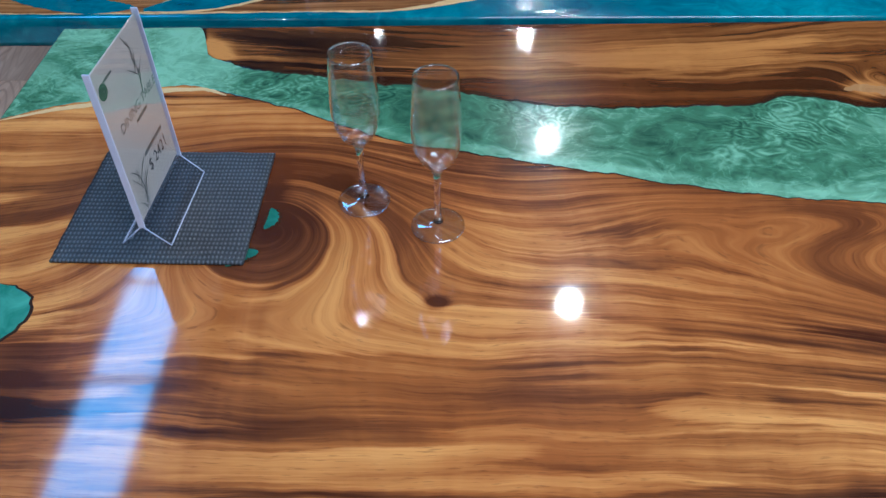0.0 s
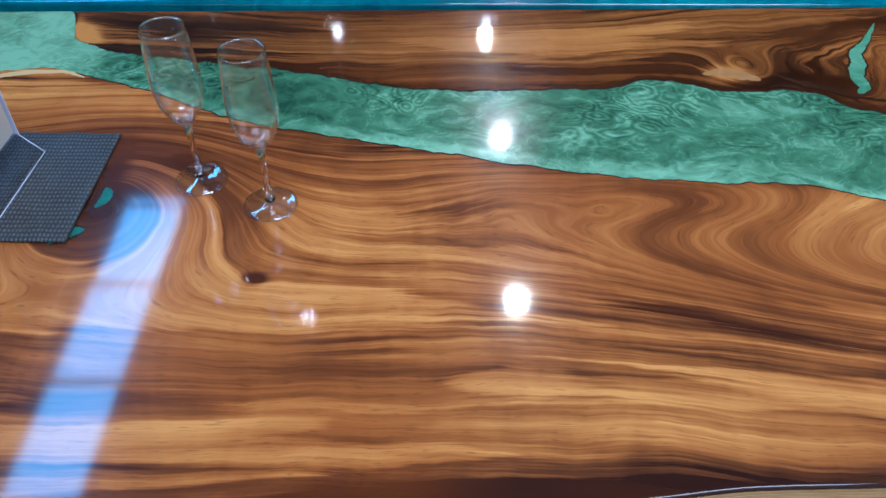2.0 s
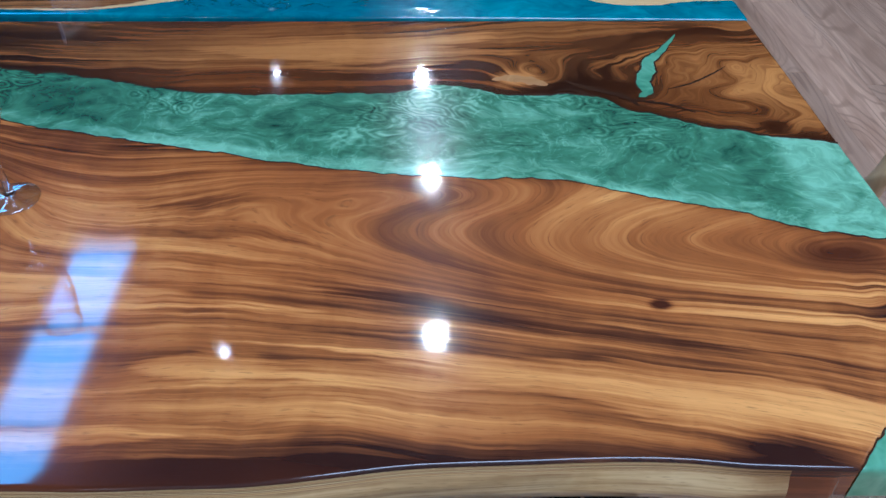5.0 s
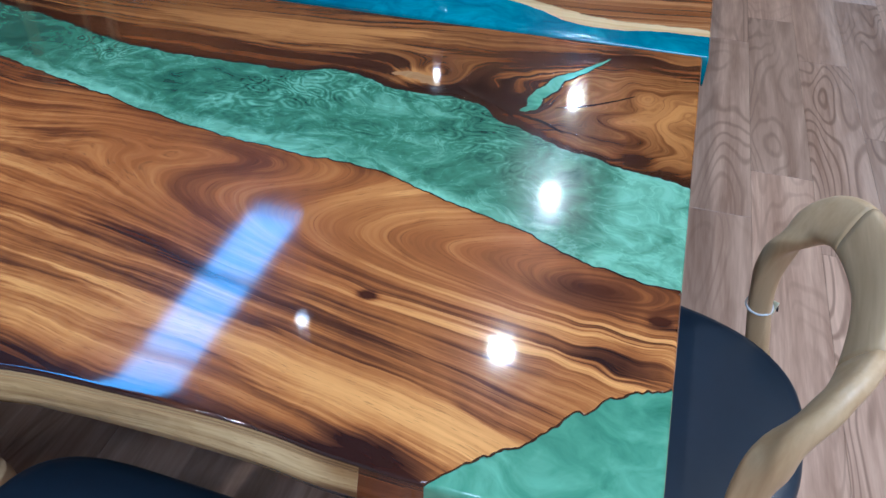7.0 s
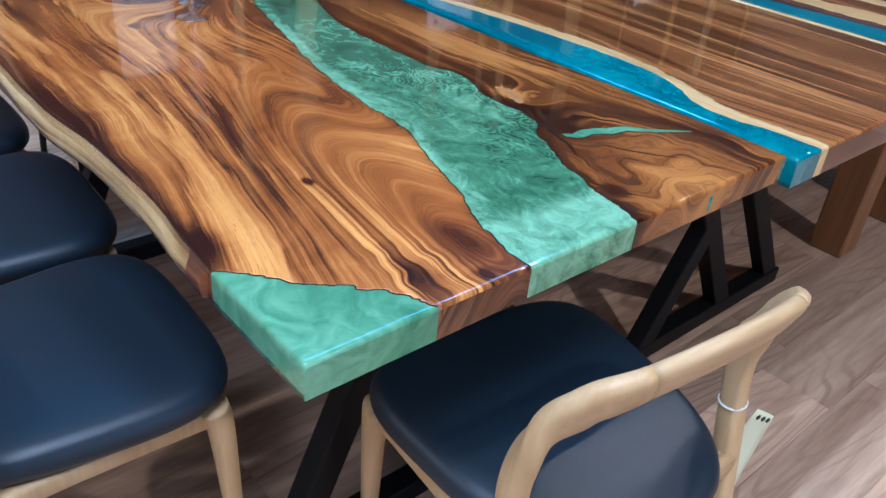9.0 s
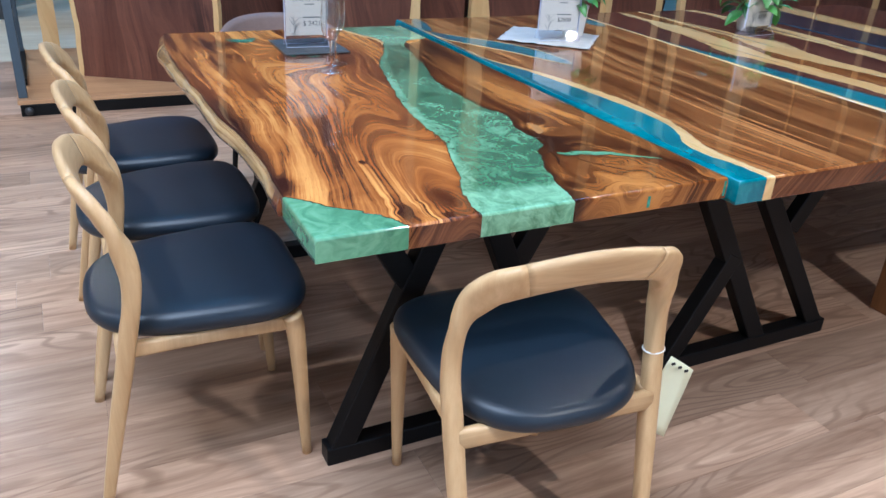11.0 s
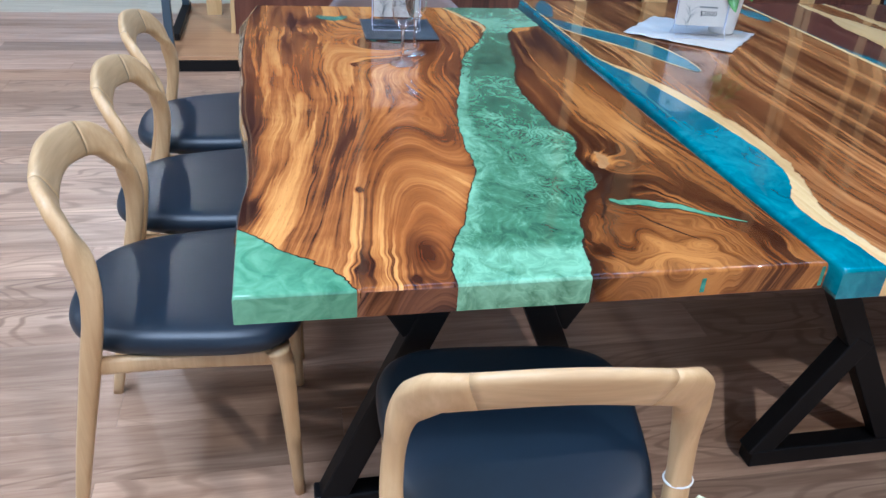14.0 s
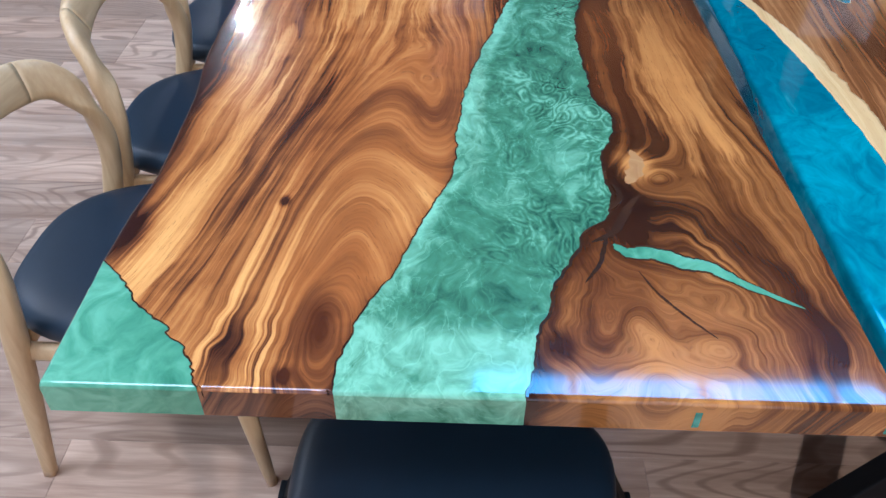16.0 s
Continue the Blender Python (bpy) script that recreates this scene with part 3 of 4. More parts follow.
def grain_near(x, y):
    g = y
    g += 0.30 * hill(x, y, -0.06, 0.30, 0.48, 0.115)                  # long cathedral figure
    g += 0.035 * hill(x, y, -0.10, 0.285, 0.07, 0.03)                  # its dark eye
    g -= 0.27 * hill(x, y, -1.30, 0.42, 0.17, 0.14)                   # big swirl by the mat
    g -= 0.08 * hill(x, y, -0.62, 0.42, 0.30, 0.08)
    for kx, ky, s in ((-1.082, 0.269, 0.012), (-0.327, 0.208, 0.014), (-1.215, 0.485, 0.016), (-0.02, 0.262, 0.012)):
        g += 0.7 * s * hill(x, y, kx, ky, s * 1.8, s)
    wob = 0.016 * noise.noise((x * 2.6, y * 4.2, 0.3)) + 0.006 * noise.noise((x * 8, y * 14, 2.0))
    g += wob + 0.30 * max(0.0, x + 0.75) ** 2 * min(1.0, max(0.0, (0.34 - y) / 0.22))
    burl = hill(x, y, -0.05, 0.20, 0.10, 0.07)                        # small burl by the end
    g += burl * (0.03 * noise.noise((x * 17, y * 21, 5.0)) + 0.012 * noise.noise((x * 44, y * 47, 8.0)))
    return x + 0.05 * noise.noise((x * 3, y * 5, 4.0)), g


def grain_far(x, y):
    g = y * 0.9
    g += 0.10 * hill(x, y, -0.95, 0.93, 0.42, 0.15)
    g -= 0.12 * hill(x, y, -0.02, 0.74, 0.17, 0.16)
    g += 0.07 * hill(x, y, -0.28, 0.66, 0.12, 0.07)
    g += 0.05 * hill(x, y, -0.10, 0.62, 0.07, 0.05)
    g += 0.07 * hill(x, y, -0.40, 0.72, 0.06, 0.05)
    k = 0.4 + 1.8 * hill(x, y, -0.05, 0.75, 0.22, 0.3)
    g += 0.03 * k * noise.noise((x * 5, y * 7, 1.3)) + 0.011 * k * noise.noise((x * 16, y * 19, 2.0)) + 0.004 * k * noise.noise((x * 41, y * 37, 5.0))
    burl = hill(x, y, -0.06, 0.72, 0.15, 0.10)
    g += burl * (0.055 * noise.noise((x * 10, y * 12, 3.0)) + 0.022 * noise.noise((x * 27, y * 31, 6.0)))
    return x + 0.06 * noise.noise((x * 3, y * 5, 8.0)), g


def tone_near(x, y):
    """Darker heartwood round the swirl and along the live edge, honey sapwood between."""
    t = -0.075 * hill(x, y, -1.36, 0.42, 0.20, 0.17) - 0.04 * hill(x, y, -1.27, 0.41, 0.04, 0.08) - 0.06 * hill(x, y, -1.60, 0.12, 0.30, 0.12)
    t += 0.045 * hill(x, y, -0.85, 0.36, 0.20, 0.12) + 0.035 * hill(x, y, -0.8, 0.17, 0.6, 0.035) + 0.03 * hill(x, y, -0.13, 0.12, 0.16, 0.12)
    t -= 0.055 * math.exp(-max(0.0, y - live_a(x)) / 0.035) + 0.04 * math.exp(-max(0.0, rn(x) - y) / 0.010)
    t -= 0.09 * hill(x, y, -0.098, 0.286, 0.05, 0.022) + 0.13 * hill(x, y, -0.25, 0.015, 0.05, 0.03) + 0.08 * hill(x, y, -0.055, 0.195, 0.05, 0.025)
    d = y - live_a(x)
    t -= 0.11 * max(0.0, noise.noise((x * 1.1, d * 24, 3.3))) * max(0.0, 1 - d / 0.30)
    for kx, ky, r in ((-1.082, 0.269, 0.010), (-0.327, 0.208, 0.008), (-1.215, 0.485, 0.014), (-1.175, 0.476, 0.008), (-0.02, 0.262, 0.008)):
        t -= 0.26 * hill(x, y, kx, ky, r * 1.1, r * 0.75)
    # the dark pocket beside the mat has its deep shadow put into the tone
    t += 0.03 * hill(x, y, -0.72, 0.08, 0.25, 0.05) - 0.025 * hill(x, y, -0.42, 0.28, 0.2, 0.10) - 0.13 * hill(x, y, -1.30, 0.48, 0.016, 0.045) - 0.10 * hill(x, y, -1.52, 0.17, 0.06, 0.06)
    return t + 0.010 + 0.03 * noise.noise((x * 2.1, y * 5, 11.0))


def tone_far(x, y):
    t = 0.085 * hill(x, y, -0.06, 0.74, 0.13, 0.12) - 0.045 * hill(x, y, -0.27, 0.67, 0.13, 0.06) + 0.03 * hill(x, y, -0.75, 0.80, 0.25, 0.06)
    t += 0.20 * hill(x, y, -0.435, 0.704, 0.034, 0.022) - 0.12 * hill(x, y, -0.31, 0.675, 0.06, 0.028) + 0.03 * hill(x, y, -0.055, 0.705, 0.07, 0.05) - 0.10 * hill(x, y, -0.108, 0.888, 0.05, 0.02) - 0.05 * hill(x, y, -0.28, 0.82, 0.07, 0.03) - 0.05 * hill(x, y, -1.25, 0.82, 0.2, 0.07)
    t += 0.30 * hill(x + 0.6 * (y - 0.82), y, -1.452, 0.82, 0.020, 0.045)
    t -= 0.16 * math.exp(-max(0.0, y - rf(x)) / 0.008) + 0.03 * hill(x, y, -0.16, 0.87, 0.10, 0.04) + 0.2 * hill(x, y, -0.075, 0.57, 0.02, 0.012)
    return t - 0.016 + 0.04 * noise.noise((x * 3.1, y * 6, 17.0))


def swell(x, k):
    flare = 1.0 + 2.6 * min(1.0, max(0.0, (-x - 1.15) / 0.45))
    return flare * (0.007 + 0.005 * noise.noise((x * 5, 2.0, 0))) * math.sin(min(1.0, k * 1.15) * math.pi * 0.62) + 0.003 * noise.noise((x * 6, k * 2, 5)) if x < -0.215 else 0.0


table = thing("river_dining_table", "figured wood dining table with green resin river and black legs", "dining table")
strip("wood_slab", LEFT, RIGHT, near_low, rn, Z - T, Z, SUAR, table, grain_near, 110, 420, r_lo=0.004, r_x0=0.005, r_x1=0.005, live=swell, side_mat=BARK_EDGE, end_mat=END_GRAIN, tone=tone_near, label="figured orange-brown slab with a pale live edge")
strip("wood_slab", -1.50, RIGHT, rf, a_far, Z - T, Z, SUAR_FAR, table, grain_far, 60, 420, tone=tone_far, r_hi=0.004, r_x1=0.005, label="dark figured slab with burl")
strip("resin_river", LEFT, RIGHT, rn, rf, Z - T, Z, GREEN, table, lambda x, y: (x, (y - rn(x)) / max(0.01, rf(x) - rn(x))), 30, 420, r_x0=0.005, r_x1=0.005, label="green pearl resin river")
strip("resin_corner", -0.198, RIGHT, lambda x: 0.0, lambda x: near_low(x) - 0.0002, Z - T, Z, GREEN_PALE, table, None, 16, 60, r_lo=0.005, r_x1=0.005, label="pale green resin corner")


def inlay(name, keys, halfw, z0, z1, mat, parent, seed, n=70, label=""):
    """A thin cast vein along keys; halfw(s) is its half width at 0..1."""
    p = catmull(keys, n)
    verts, faces = [], []
    for i in range(n + 1):
        t = p[min(i + 1, n)] - p[max(i - 1, 0)]
        t = t / np.linalg.norm(t)
        q = np.array((-t[1], t[0]))
        h = halfw(i / n)
        ha, hb = h + jag(i / n * 0.5, seed, 0.003) * min(1, h / 0.006), h + jag(i / n * 0.5, seed + 9, 0.003) * min(1, h / 0.006)
        a, b = p[i] + q * ha, p[i] - q * hb
        verts += [(*a, z0), (*a, z1), (*b, z1), (*b, z0)]
    for i in range(n):
        o = i * 4
        for j in range(3):
            faces.append((o + j, o + 4 + j, o + 5 + j, o + j + 1))
    return link_mesh(name, verts, faces, mat, parent, False)


def tongue(s, w):
    return w * max(0.02, math.sin(math.pi * min(1, max(0, s)))) ** 0.6


vein_keys = [(-0.254, 0.650), (-0.238, 0.668), (-0.238, 0.698), (-0.222, 0.735), (-0.213, 0.768), (-0.183, 0.805), (-0.146, 0.864)]
inlay("resin_vein_rim", vein_keys, lambda s: tongue(s, 0.0185) * (1 - 0.45 * s), Z - 0.01, Z + 0.0004, BARK_RIM, table, 4.0)
inlay("resin_vein", vein_keys, lambda s: tongue(s, 0.0145) * (1 - 0.5 * s), Z - 0.01, Z + 0.0009, GREEN_PALE, table, 4.0)
for keys, w in (([(-1.60, 0.20), (-1.575, 0.225), (-1.565, 0.26), (-1.60, 0.295)], 0.022), ([(-1.335, 0.325), (-1.315, 0.345), (-1.30, 0.35)], 0.008), ([(-1.30, 0.39), (-1.292, 0.41), (-1.297, 0.43)], 0.007)):
    inlay("resin_patch_rim", keys, lambda s: tongue(s, w + 0.004), Z - 0.01, Z + 0.0004, BARK_RIM, table, 2.0, 30)
    inlay("resin_patch", keys, lambda s: tongue(s, w), Z - 0.01, Z + 0.0009, GREEN_DEEP, table, 2.0, 30)


# bark lines between wood and resin, dark knots and the pale flame of sapwood
def edge_line(fn, x0, x1, w, off, seed, n=220, mat=None):
    keys = [(x, fn(x) + off) for x in np.linspace(x0, x1, n)]
    return inlay("bark_line", keys, lambda s: w * (0.55 + 0.9 * abs(noise.noise((s * 31, seed, 0)))), Z - 0.004, Z + 0.00025, mat or BARK_RIM, table, seed, n * 2)


edge_line(rn, -1.43, -0.002, 0.0015, -0.0010, 3.0)
edge_line(rf, -1.36, -0.002, 0.0030, 0.0022, 5.0)
edge_line(near_low, -0.197, -0.002, 0.0013, 0.0010, 7.0, 90)
inlay("sapwood_flame", [(-1.73, 0.625), (-1.66, 0.652), (-1.60, 0.668), (-1.52, 0.700), (-1.45, 0.706), (-1.41, 0.69)], lambda s: tongue(s, 0.006), Z - 0.006, Z + 0.0006, SAP, table, 1.0, 60)
inlay("sapwood_patch", [(-0.472, 0.703), (-0.450, 0.708), (-0.425, 0.705), (-0.400, 0.694), (-0.388, 0.686)], lambda s: tongue(s, 0.011 + 0.006 * noise.noise((s * 9, 4.0, 0))), Z - 0.004, Z + 0.0002, AMBER, table, 12.0, 60)
POCKETS = (([(-0.360, 0.700), (-0.335, 0.682), (-0.305, 0.668), (-0.275, 0.650), (-0.257, 0.622)], 0.0065),
           ([(-0.205, 0.675), (-0.165, 0.693), (-0.125, 0.722), (-0.094, 0.749)], 0.0016),
           ([(-0.385, 0.664), (-0.365, 0.672), (-0.345, 0.668), (-0.325, 0.655)], 0.0045),
           ([(-0.285, 0.648), (-0.250, 0.638), (-0.215, 0.628), (-0.180, 0.606)], 0.0030))
for i, (keys, w) in enumerate(POCKETS):
    inlay("bark_pocket", keys, lambda s: tongue(s, w), Z - 0.006, Z + 0.0005 + 0.0002 * i, BARK_RIM, table, 8.0 + i, 50)

for yy, zz, ww, hh in ((0.712, Z - 0.028, 0.008, 0.026), (0.919, Z - 0.024, 0.007, 0.036)):
    part("resin_spot", box_bm(-0.004, 0.0008, yy - ww / 2, yy + ww / 2, zz - hh / 2, zz + hh / 2, 0.0006, 1), GREEN_DEEP, table)


def leg_frame(parent, x, bars, foot, w=0.058, d=0.05):
    for i, ((ya, za), (yb, zb)) in enumerate(bars):
        part("leg_bar", beam_bm((x, ya, za), (x, yb, zb), w, d - 0.003 * (i + 1)), STEEL, parent)
    part("foot_bar", box_bm(x - d / 2, x + d / 2, foot[0], foot[1], 0.0, 0.05, 0.004), STEEL, parent)
    part("mounting_plate", box_bm(x - 0.05, x + 0.05, foot[0], foot[1], Z - T - 0.018, Z - T - 0.004, 0.002), STEEL, parent)


A_BARS = [((0.145, 0.03), (0.43, 0.70)), ((0.765, 0.03), (0.48, 0.70)), ((0.175, 0.70), (0.315, 0.47)), ((0.735, 0.70), (0.60, 0.46))]
for lx in (-0.31, -1.42):
    leg_frame(table, lx, A_BARS, (0.11, 0.80))

# ---- the blue-edged table next to it ----
ZB = 0.752
B0, B1 = -1.90, 0.012
b_near = lambda x: 0.948
b_far = lambda x: 1.822 + 0.004 * math.sin(x * 3)
b_band = curve_y([(-1.95, 0.962), (-1.60, 0.962), (-1.30, 0.968), (-1.20, 0.966), (-1.10, 0.985), (-1.0, 1.018), (-0.85, 1.045), (-0.70, 1.066), (-0.50, 1.083), (-0.38, 1.078), (-0.30, 1.048), (-0.24, 1.012), (-0.16, 1.004), (-0.08, 1.022), (0.02, 1.030)])
b_sap = curve_y([(-1.95, 0.964), (-1.30, 0.972), (-1.15, 0.982), (-1.05, 1.025), (-0.90, 1.072), (-0.75, 1.100), (-0.60, 1.120), (-0.45, 1.116), (-0.35, 1.098), (-0.25, 1.066), (-0.16, 1.046), (-0.08, 1.052), (0.02, 1.058)])
bb = lambda x: b_band(x) + jag(x, 21.0, 0.0025)
bs = lambda x: max(b_sap(x) + jag(x, 23.0, 0.006), bb(x) + 0.002)


def grain_b(x, y):
    g = y + 0.05 * hill(x, y, -0.3, 1.1, 0.3, 0.12) - 0.08 * hill(x, y, -1.35, 1.35, 0.3, 0.2) + 0.014 * noise.noise((x * 2.2, y * 4, 6.0)) + 0.05 * (x + 0.9) * (y - 1.4)
    return x * 0.55, g


def grain_across(x, y):
    return x, y + 0.02 * noise.noise((x * 3, y * 3, 2.0))


table_b = thing("blue_river_table", "dark striped wood table with blue resin edge, black steel legs", "dining table")
strip("resin_band", B0, B1, b_near, bb, ZB - 0.055, ZB, BLUE, table_b, None, 12, 260, r_lo=0.008, r_x0=0.005, r_x1=0.005, label="glossy blue resin band")
strip("sapwood_rim", B0, B1, bb, bs, ZB - 0.055, ZB, SAP, table_b, grain_across, 10, 260, r_x0=0.005, r_x1=0.005)
strip("wood_slab", B0, B1, bs, b_far, ZB - 0.055, ZB, SUAR_B, table_b, grain_b, 40, 220, end_mat=END_GRAIN, r_hi=0.004, r_x0=0.005, r_x1=0.005, label="dark striped slab")
lobe = [(-1.62, 0.975), (-1.50, 1.02), (-1.40, 1.09), (-1.28, 1.16), (-1.15, 1.20), (-1.03, 1.225)]
inlay("resin_lobe_rim", lobe, lambda s: tongue(s, 0.062), ZB - 0.01, ZB + 0.0005, SAP, table_b, 31.0)
inlay("resin_lobe", lobe, lambda s: tongue(s, 0.052), ZB - 0.01, ZB + 0.001, BLUE, table_b, 33.0)
inlay("resin_lobe", [(-1.89, 1.03), (-1.80, 1.01), (-1.72, 0.99), (-1.64, 0.985)], lambda s: tongue(s, 0.03), ZB - 0.01, ZB + 0.001, BLUE, table_b, 35.0)
inlay("resin_lobe", [(-1.80, 1.775), (-1.70, 1.78), (-1.61, 1.79)], lambda s: tongue(s, 0.035), ZB - 0.01, ZB + 0.001, BLUE, table_b, 36.0)
B_BARS = [((1.165, 0.03), (1.35, 0.36)), ((1.13, 0.70), (1.535, 0.03)), ((1.32, 0.70), (1.795, 0.03)), ((1.74, 0.70), (1.56, 0.41))]
for lx in (-0.31, -1.52):
    leg_frame(table_b, lx, B_BARS, (1.15, 1.83))

# ---- the third table, with broad pale figure ----
table_c = thing("pale_figured_table", "purple-brown wood table with wide pale sapwood and a blue resin band", "dining table")
C0, C1 = -1.92, 0.0
LAYERS = [("sapwood_rim", SAP, [(-1.95, 1.842), (-1.3, 1.844), (-0.6, 1.852), (0.02, 1.850)]),
          ("resin_band", BLUE, [(-1.95, 1.848), (-1.35, 1.852), (-1.15, 1.875), (-0.95, 1.905), (-0.4, 1.968), (0.02, 1.985)]),
          ("wood_slab", PURPLE, [(-1.95, 2.09), (-1.6, 2.06), (-1.3, 2.0), (-1.06, 1.968), (-0.6, 2.01), (0.02, 2.06)]),
          ("sapwood_figure", SAP, [(-1.95, 2.10), (-1.7, 2.13), (-1.45, 2.165), (-1.2, 2.13), (-0.95, 2.085), (-0.42, 2.13), (0.02, 2.15)]),
          ("wood_slab", SUAR_B, [(-1.95, 2.20), (-1.4, 2.21), (-1.2, 2.18), (-1.0, 2.16), (-0.64, 2.23), (0.02, 2.27)]),
          ("sapwood_figure", SAP, [(-1.95, 2.22), (-1.4, 2.29), (-1.2, 2.36), (-1.0, 2.30), (-0.64, 2.31), (0.02, 2.36)]),
          ("wood_slab", PURPLE, [(-1.95, 2.50), (-1.4, 2.52), (-0.87, 2.50), (0.02, 2.52)]),
          ("sapwood_figure", SAP, [(-1.95, 2.56), (-1.4, 2.64), (-0.87, 2.60), (0.02, 2.62)]),
          ("wood_slab", PURPLE, [(-1.95, 2.72), (0.02, 2.72)])]
prev = lambda x: 1.832
for i, (nm, mt, keys) in enumerate(LAYERS):
    f = curve_y(keys)
    top = (lambda f, i: lambda x: f(x) + jag(x * 0.5, 40.0 + i, 0.012 if 1 < i < 8 else 0.003) + (0.028 * noise.noise((x * 4.2, 70.0 + i, 0)) if 1 < i < 8 else 0.0))(f, i)
    strip(nm, C0, C1, prev, top, ZB - 0.055, ZB - 0.002, mt, table_c, grain_across, 12, 160, r_lo=0.006 if i == 0 else 0, r_x0=0.005, r_x1=0.005)
    prev = top
for lx in (-0.285, -1.60):
    for ly in (2.19, 2.58):
        part("leg", beam_bm((lx, ly, 0.0), (lx, ly, ZB - 0.058), 0.11, 0.11, 0.006), BROWN_LEG, table_c)

table_d = thing("slate_resin_table", "dark slate resin and pale wood table", "dining table")
prev = lambda x: 2.74
for i, (nm, mt, keys) in enumerate((("resin_band", NAVY, [(-1.95, 3.05), (-1.2, 3.00), (0.02, 3.05)]), ("sapwood_rim", SAP, [(-1.95, 3.20), (-1.2, 3.16), (0.02, 3.2)]), ("wood_slab", PURPLE, [(-1.95, 3.70), (0.02, 3.70)]))):
    top = curve_y(keys)
    strip(nm, C0, C1, prev, top, ZB - 0.055, ZB, mt, table_d, grain_across, 10, 80, r_x0=0.005, r_x1=0.005)
    prev = top
for lx in (-0.33, -1.55):
    for ly in (2.95, 3.5):
        part("leg", beam_bm((lx, ly, 0.0), (lx, ly + 0.05, ZB - 0.058), 0.08, 0.08, 0.006), STEEL, table_d)


# ---- chairs ----
def rod(name, keys, mat, parent, n=16, sides=12, power=2.2):
    v, f = sweep(keys, n, sides, power)
    return link_mesh(name, v, f, mat, parent)


def cushion(parent, name="seat", mat=LEATHER, z=0.415, h=0.062, back_w=0.196, front_w=0.250, y0=-0.225, y1=0.252):
    """A padded seat: domed, wider in front, with rounded corners and a soft welt."""
    n, rings = 72, [(0.0, 0.0), (0.35, 0.0), (0.90, 0.0), (0.965, 0.10), (0.995, 0.28), (1.0, 0.46), (0.985, 0.64), (0.95, 0.79), (0.89, 0.90), (0.79, 0.97), (0.65, 1.02), (0.45, 1.06), (0.22, 1.08), (0.0, 1.085)]
    verts, faces = [], []
    yc, yl = (y0 + y1) / 2, (y1 - y0) / 2
    for rr, zz in rings:
        for s in range(n):
            a = 2 * math.pi * s / n
            ca, sa = math.cos(a), math.sin(a)
            p = 3.9 if sa > 0 else 2.9
            yy = math.copysign(abs(sa) ** (2 / p), sa)
            w = back_w + (front_w - back_w) * (yy + 1) / 2
            xx = w * math.copysign(abs(ca) ** (2 / p), ca)
            dip = -0.006 * (1 - (xx * rr / w) ** 2) * (1 if zz > 0.8 else 0) if rr < 0.9 else 0
            verts.append((xx * rr, yc + yl * yy * rr, z + h * zz + dip + 0.034 * (yc + yl * yy * rr - y1)))
    for i in range(len(rings) - 1):
        for s in range(n):
            q = (s + 1) % n
            faces.append((i * n + s, i * n + q, (i + 1) * n + q, (i + 1) * n + s))
    return link_mesh(name, verts, faces, mat, parent)


def dining_chair(m):
    ch = thing("dining_chair", "pale ash dining chair with a bent back and black leather seat", "chair", m, "chairs round the green river table")
    cushion(ch)
    for s in (-1, 1):
        rod("front_leg", [(s * 0.190, 0.225, 0.0, 0.0115, 0.0115), (s * 0.196, 0.215, 0.2, 0.0165, 0.0165), (s * 0.200, 0.205, 0.36, 0.021, 0.021), (s * 0.200, 0.195, 0.412, 0.024, 0.026)], ASH, ch)
        rod("side_rail", [(s * 0.205, -0.16, 0.392, 0.018, 0.010), (s * 0.203, 0.0, 0.394, 0.016, 0.010), (s * 0.200, 0.20, 0.392, 0.018, 0.010)], ASH, ch, 8, 10, 5)
    rod("front_rail", [(-0.195, 0.205, 0.392, 0.018, 0.010), (0.0, 0.207, 0.394, 0.016, 0.010), (0.195, 0.205, 0.392, 0.018, 0.010)], ASH_X, ch, 8, 10, 5)
    rod("back_rail", [(-0.21, -0.165, 0.388, 0.022, 0.010), (0.0, -0.165, 0.388, 0.022, 0.010), (0.21, -0.165, 0.388, 0.022, 0.010)], ASH_X, ch, 8, 10, 5)
    half = [(0.200, -0.235, 0.0, 0.0125, 0.0125), (0.207, -0.195, 0.2, 0.0165, 0.0165), (0.2125, -0.165, 0.34, 0.0186, 0.0184), (0.216, -0.147, 0.43, 0.0190, 0.0185), (0.2185, -0.133, 0.50, 0.0185, 0.0175), (0.2145, -0.128, 0.57, 0.0205, 0.0170), (0.2025, -0.143, 0.643, 0.0260, 0.0165), (0.177, -0.174, 0.698, 0.0340, 0.0150), (0.122, -0.201, 0.724, 0.0380, 0.0130)]
    keys = half + [(0.0, -0.216, 0.741, 0.0390, 0.0125)] + [(-k[0], *k[1:]) for k in half[::-1]]
    # one bent rod from foot to foot: two long posts and the crest rail let in between them
    n, sides = 144, 16
    v, f = sweep(keys, n, sides, 3.1, up=(0, -0.42, 1))
    cut = int(n * 8.0 / 18.0)
    for nm, i0, i1, mt in (("crest_rail", cut, n - cut, ASH_X), ("back_post", 0, cut, ASH), ("back_post", n - cut, n, ASH)):
        vv = v[i0 * sides:(i1 + 1) * sides]
        ff = [tuple(k - i0 * sides for k in q) for q in f[i0 * sides:i1 * sides]] + [tuple(range(sides))[::-1], tuple((i1 - i0) * sides + k for k in range(sides))]
        link_mesh(nm, vv, ff, mt, ch)
    return ch


END_CHAIR = pose(0.006, 0.440, 0, 0, 0, 85)
c1 = dining_chair(pose(-0.556, -0.138, 0, 0, 0, -2))
copy_thing(c1, pose(-1.045, -0.122, 0, 0, 0, -1))
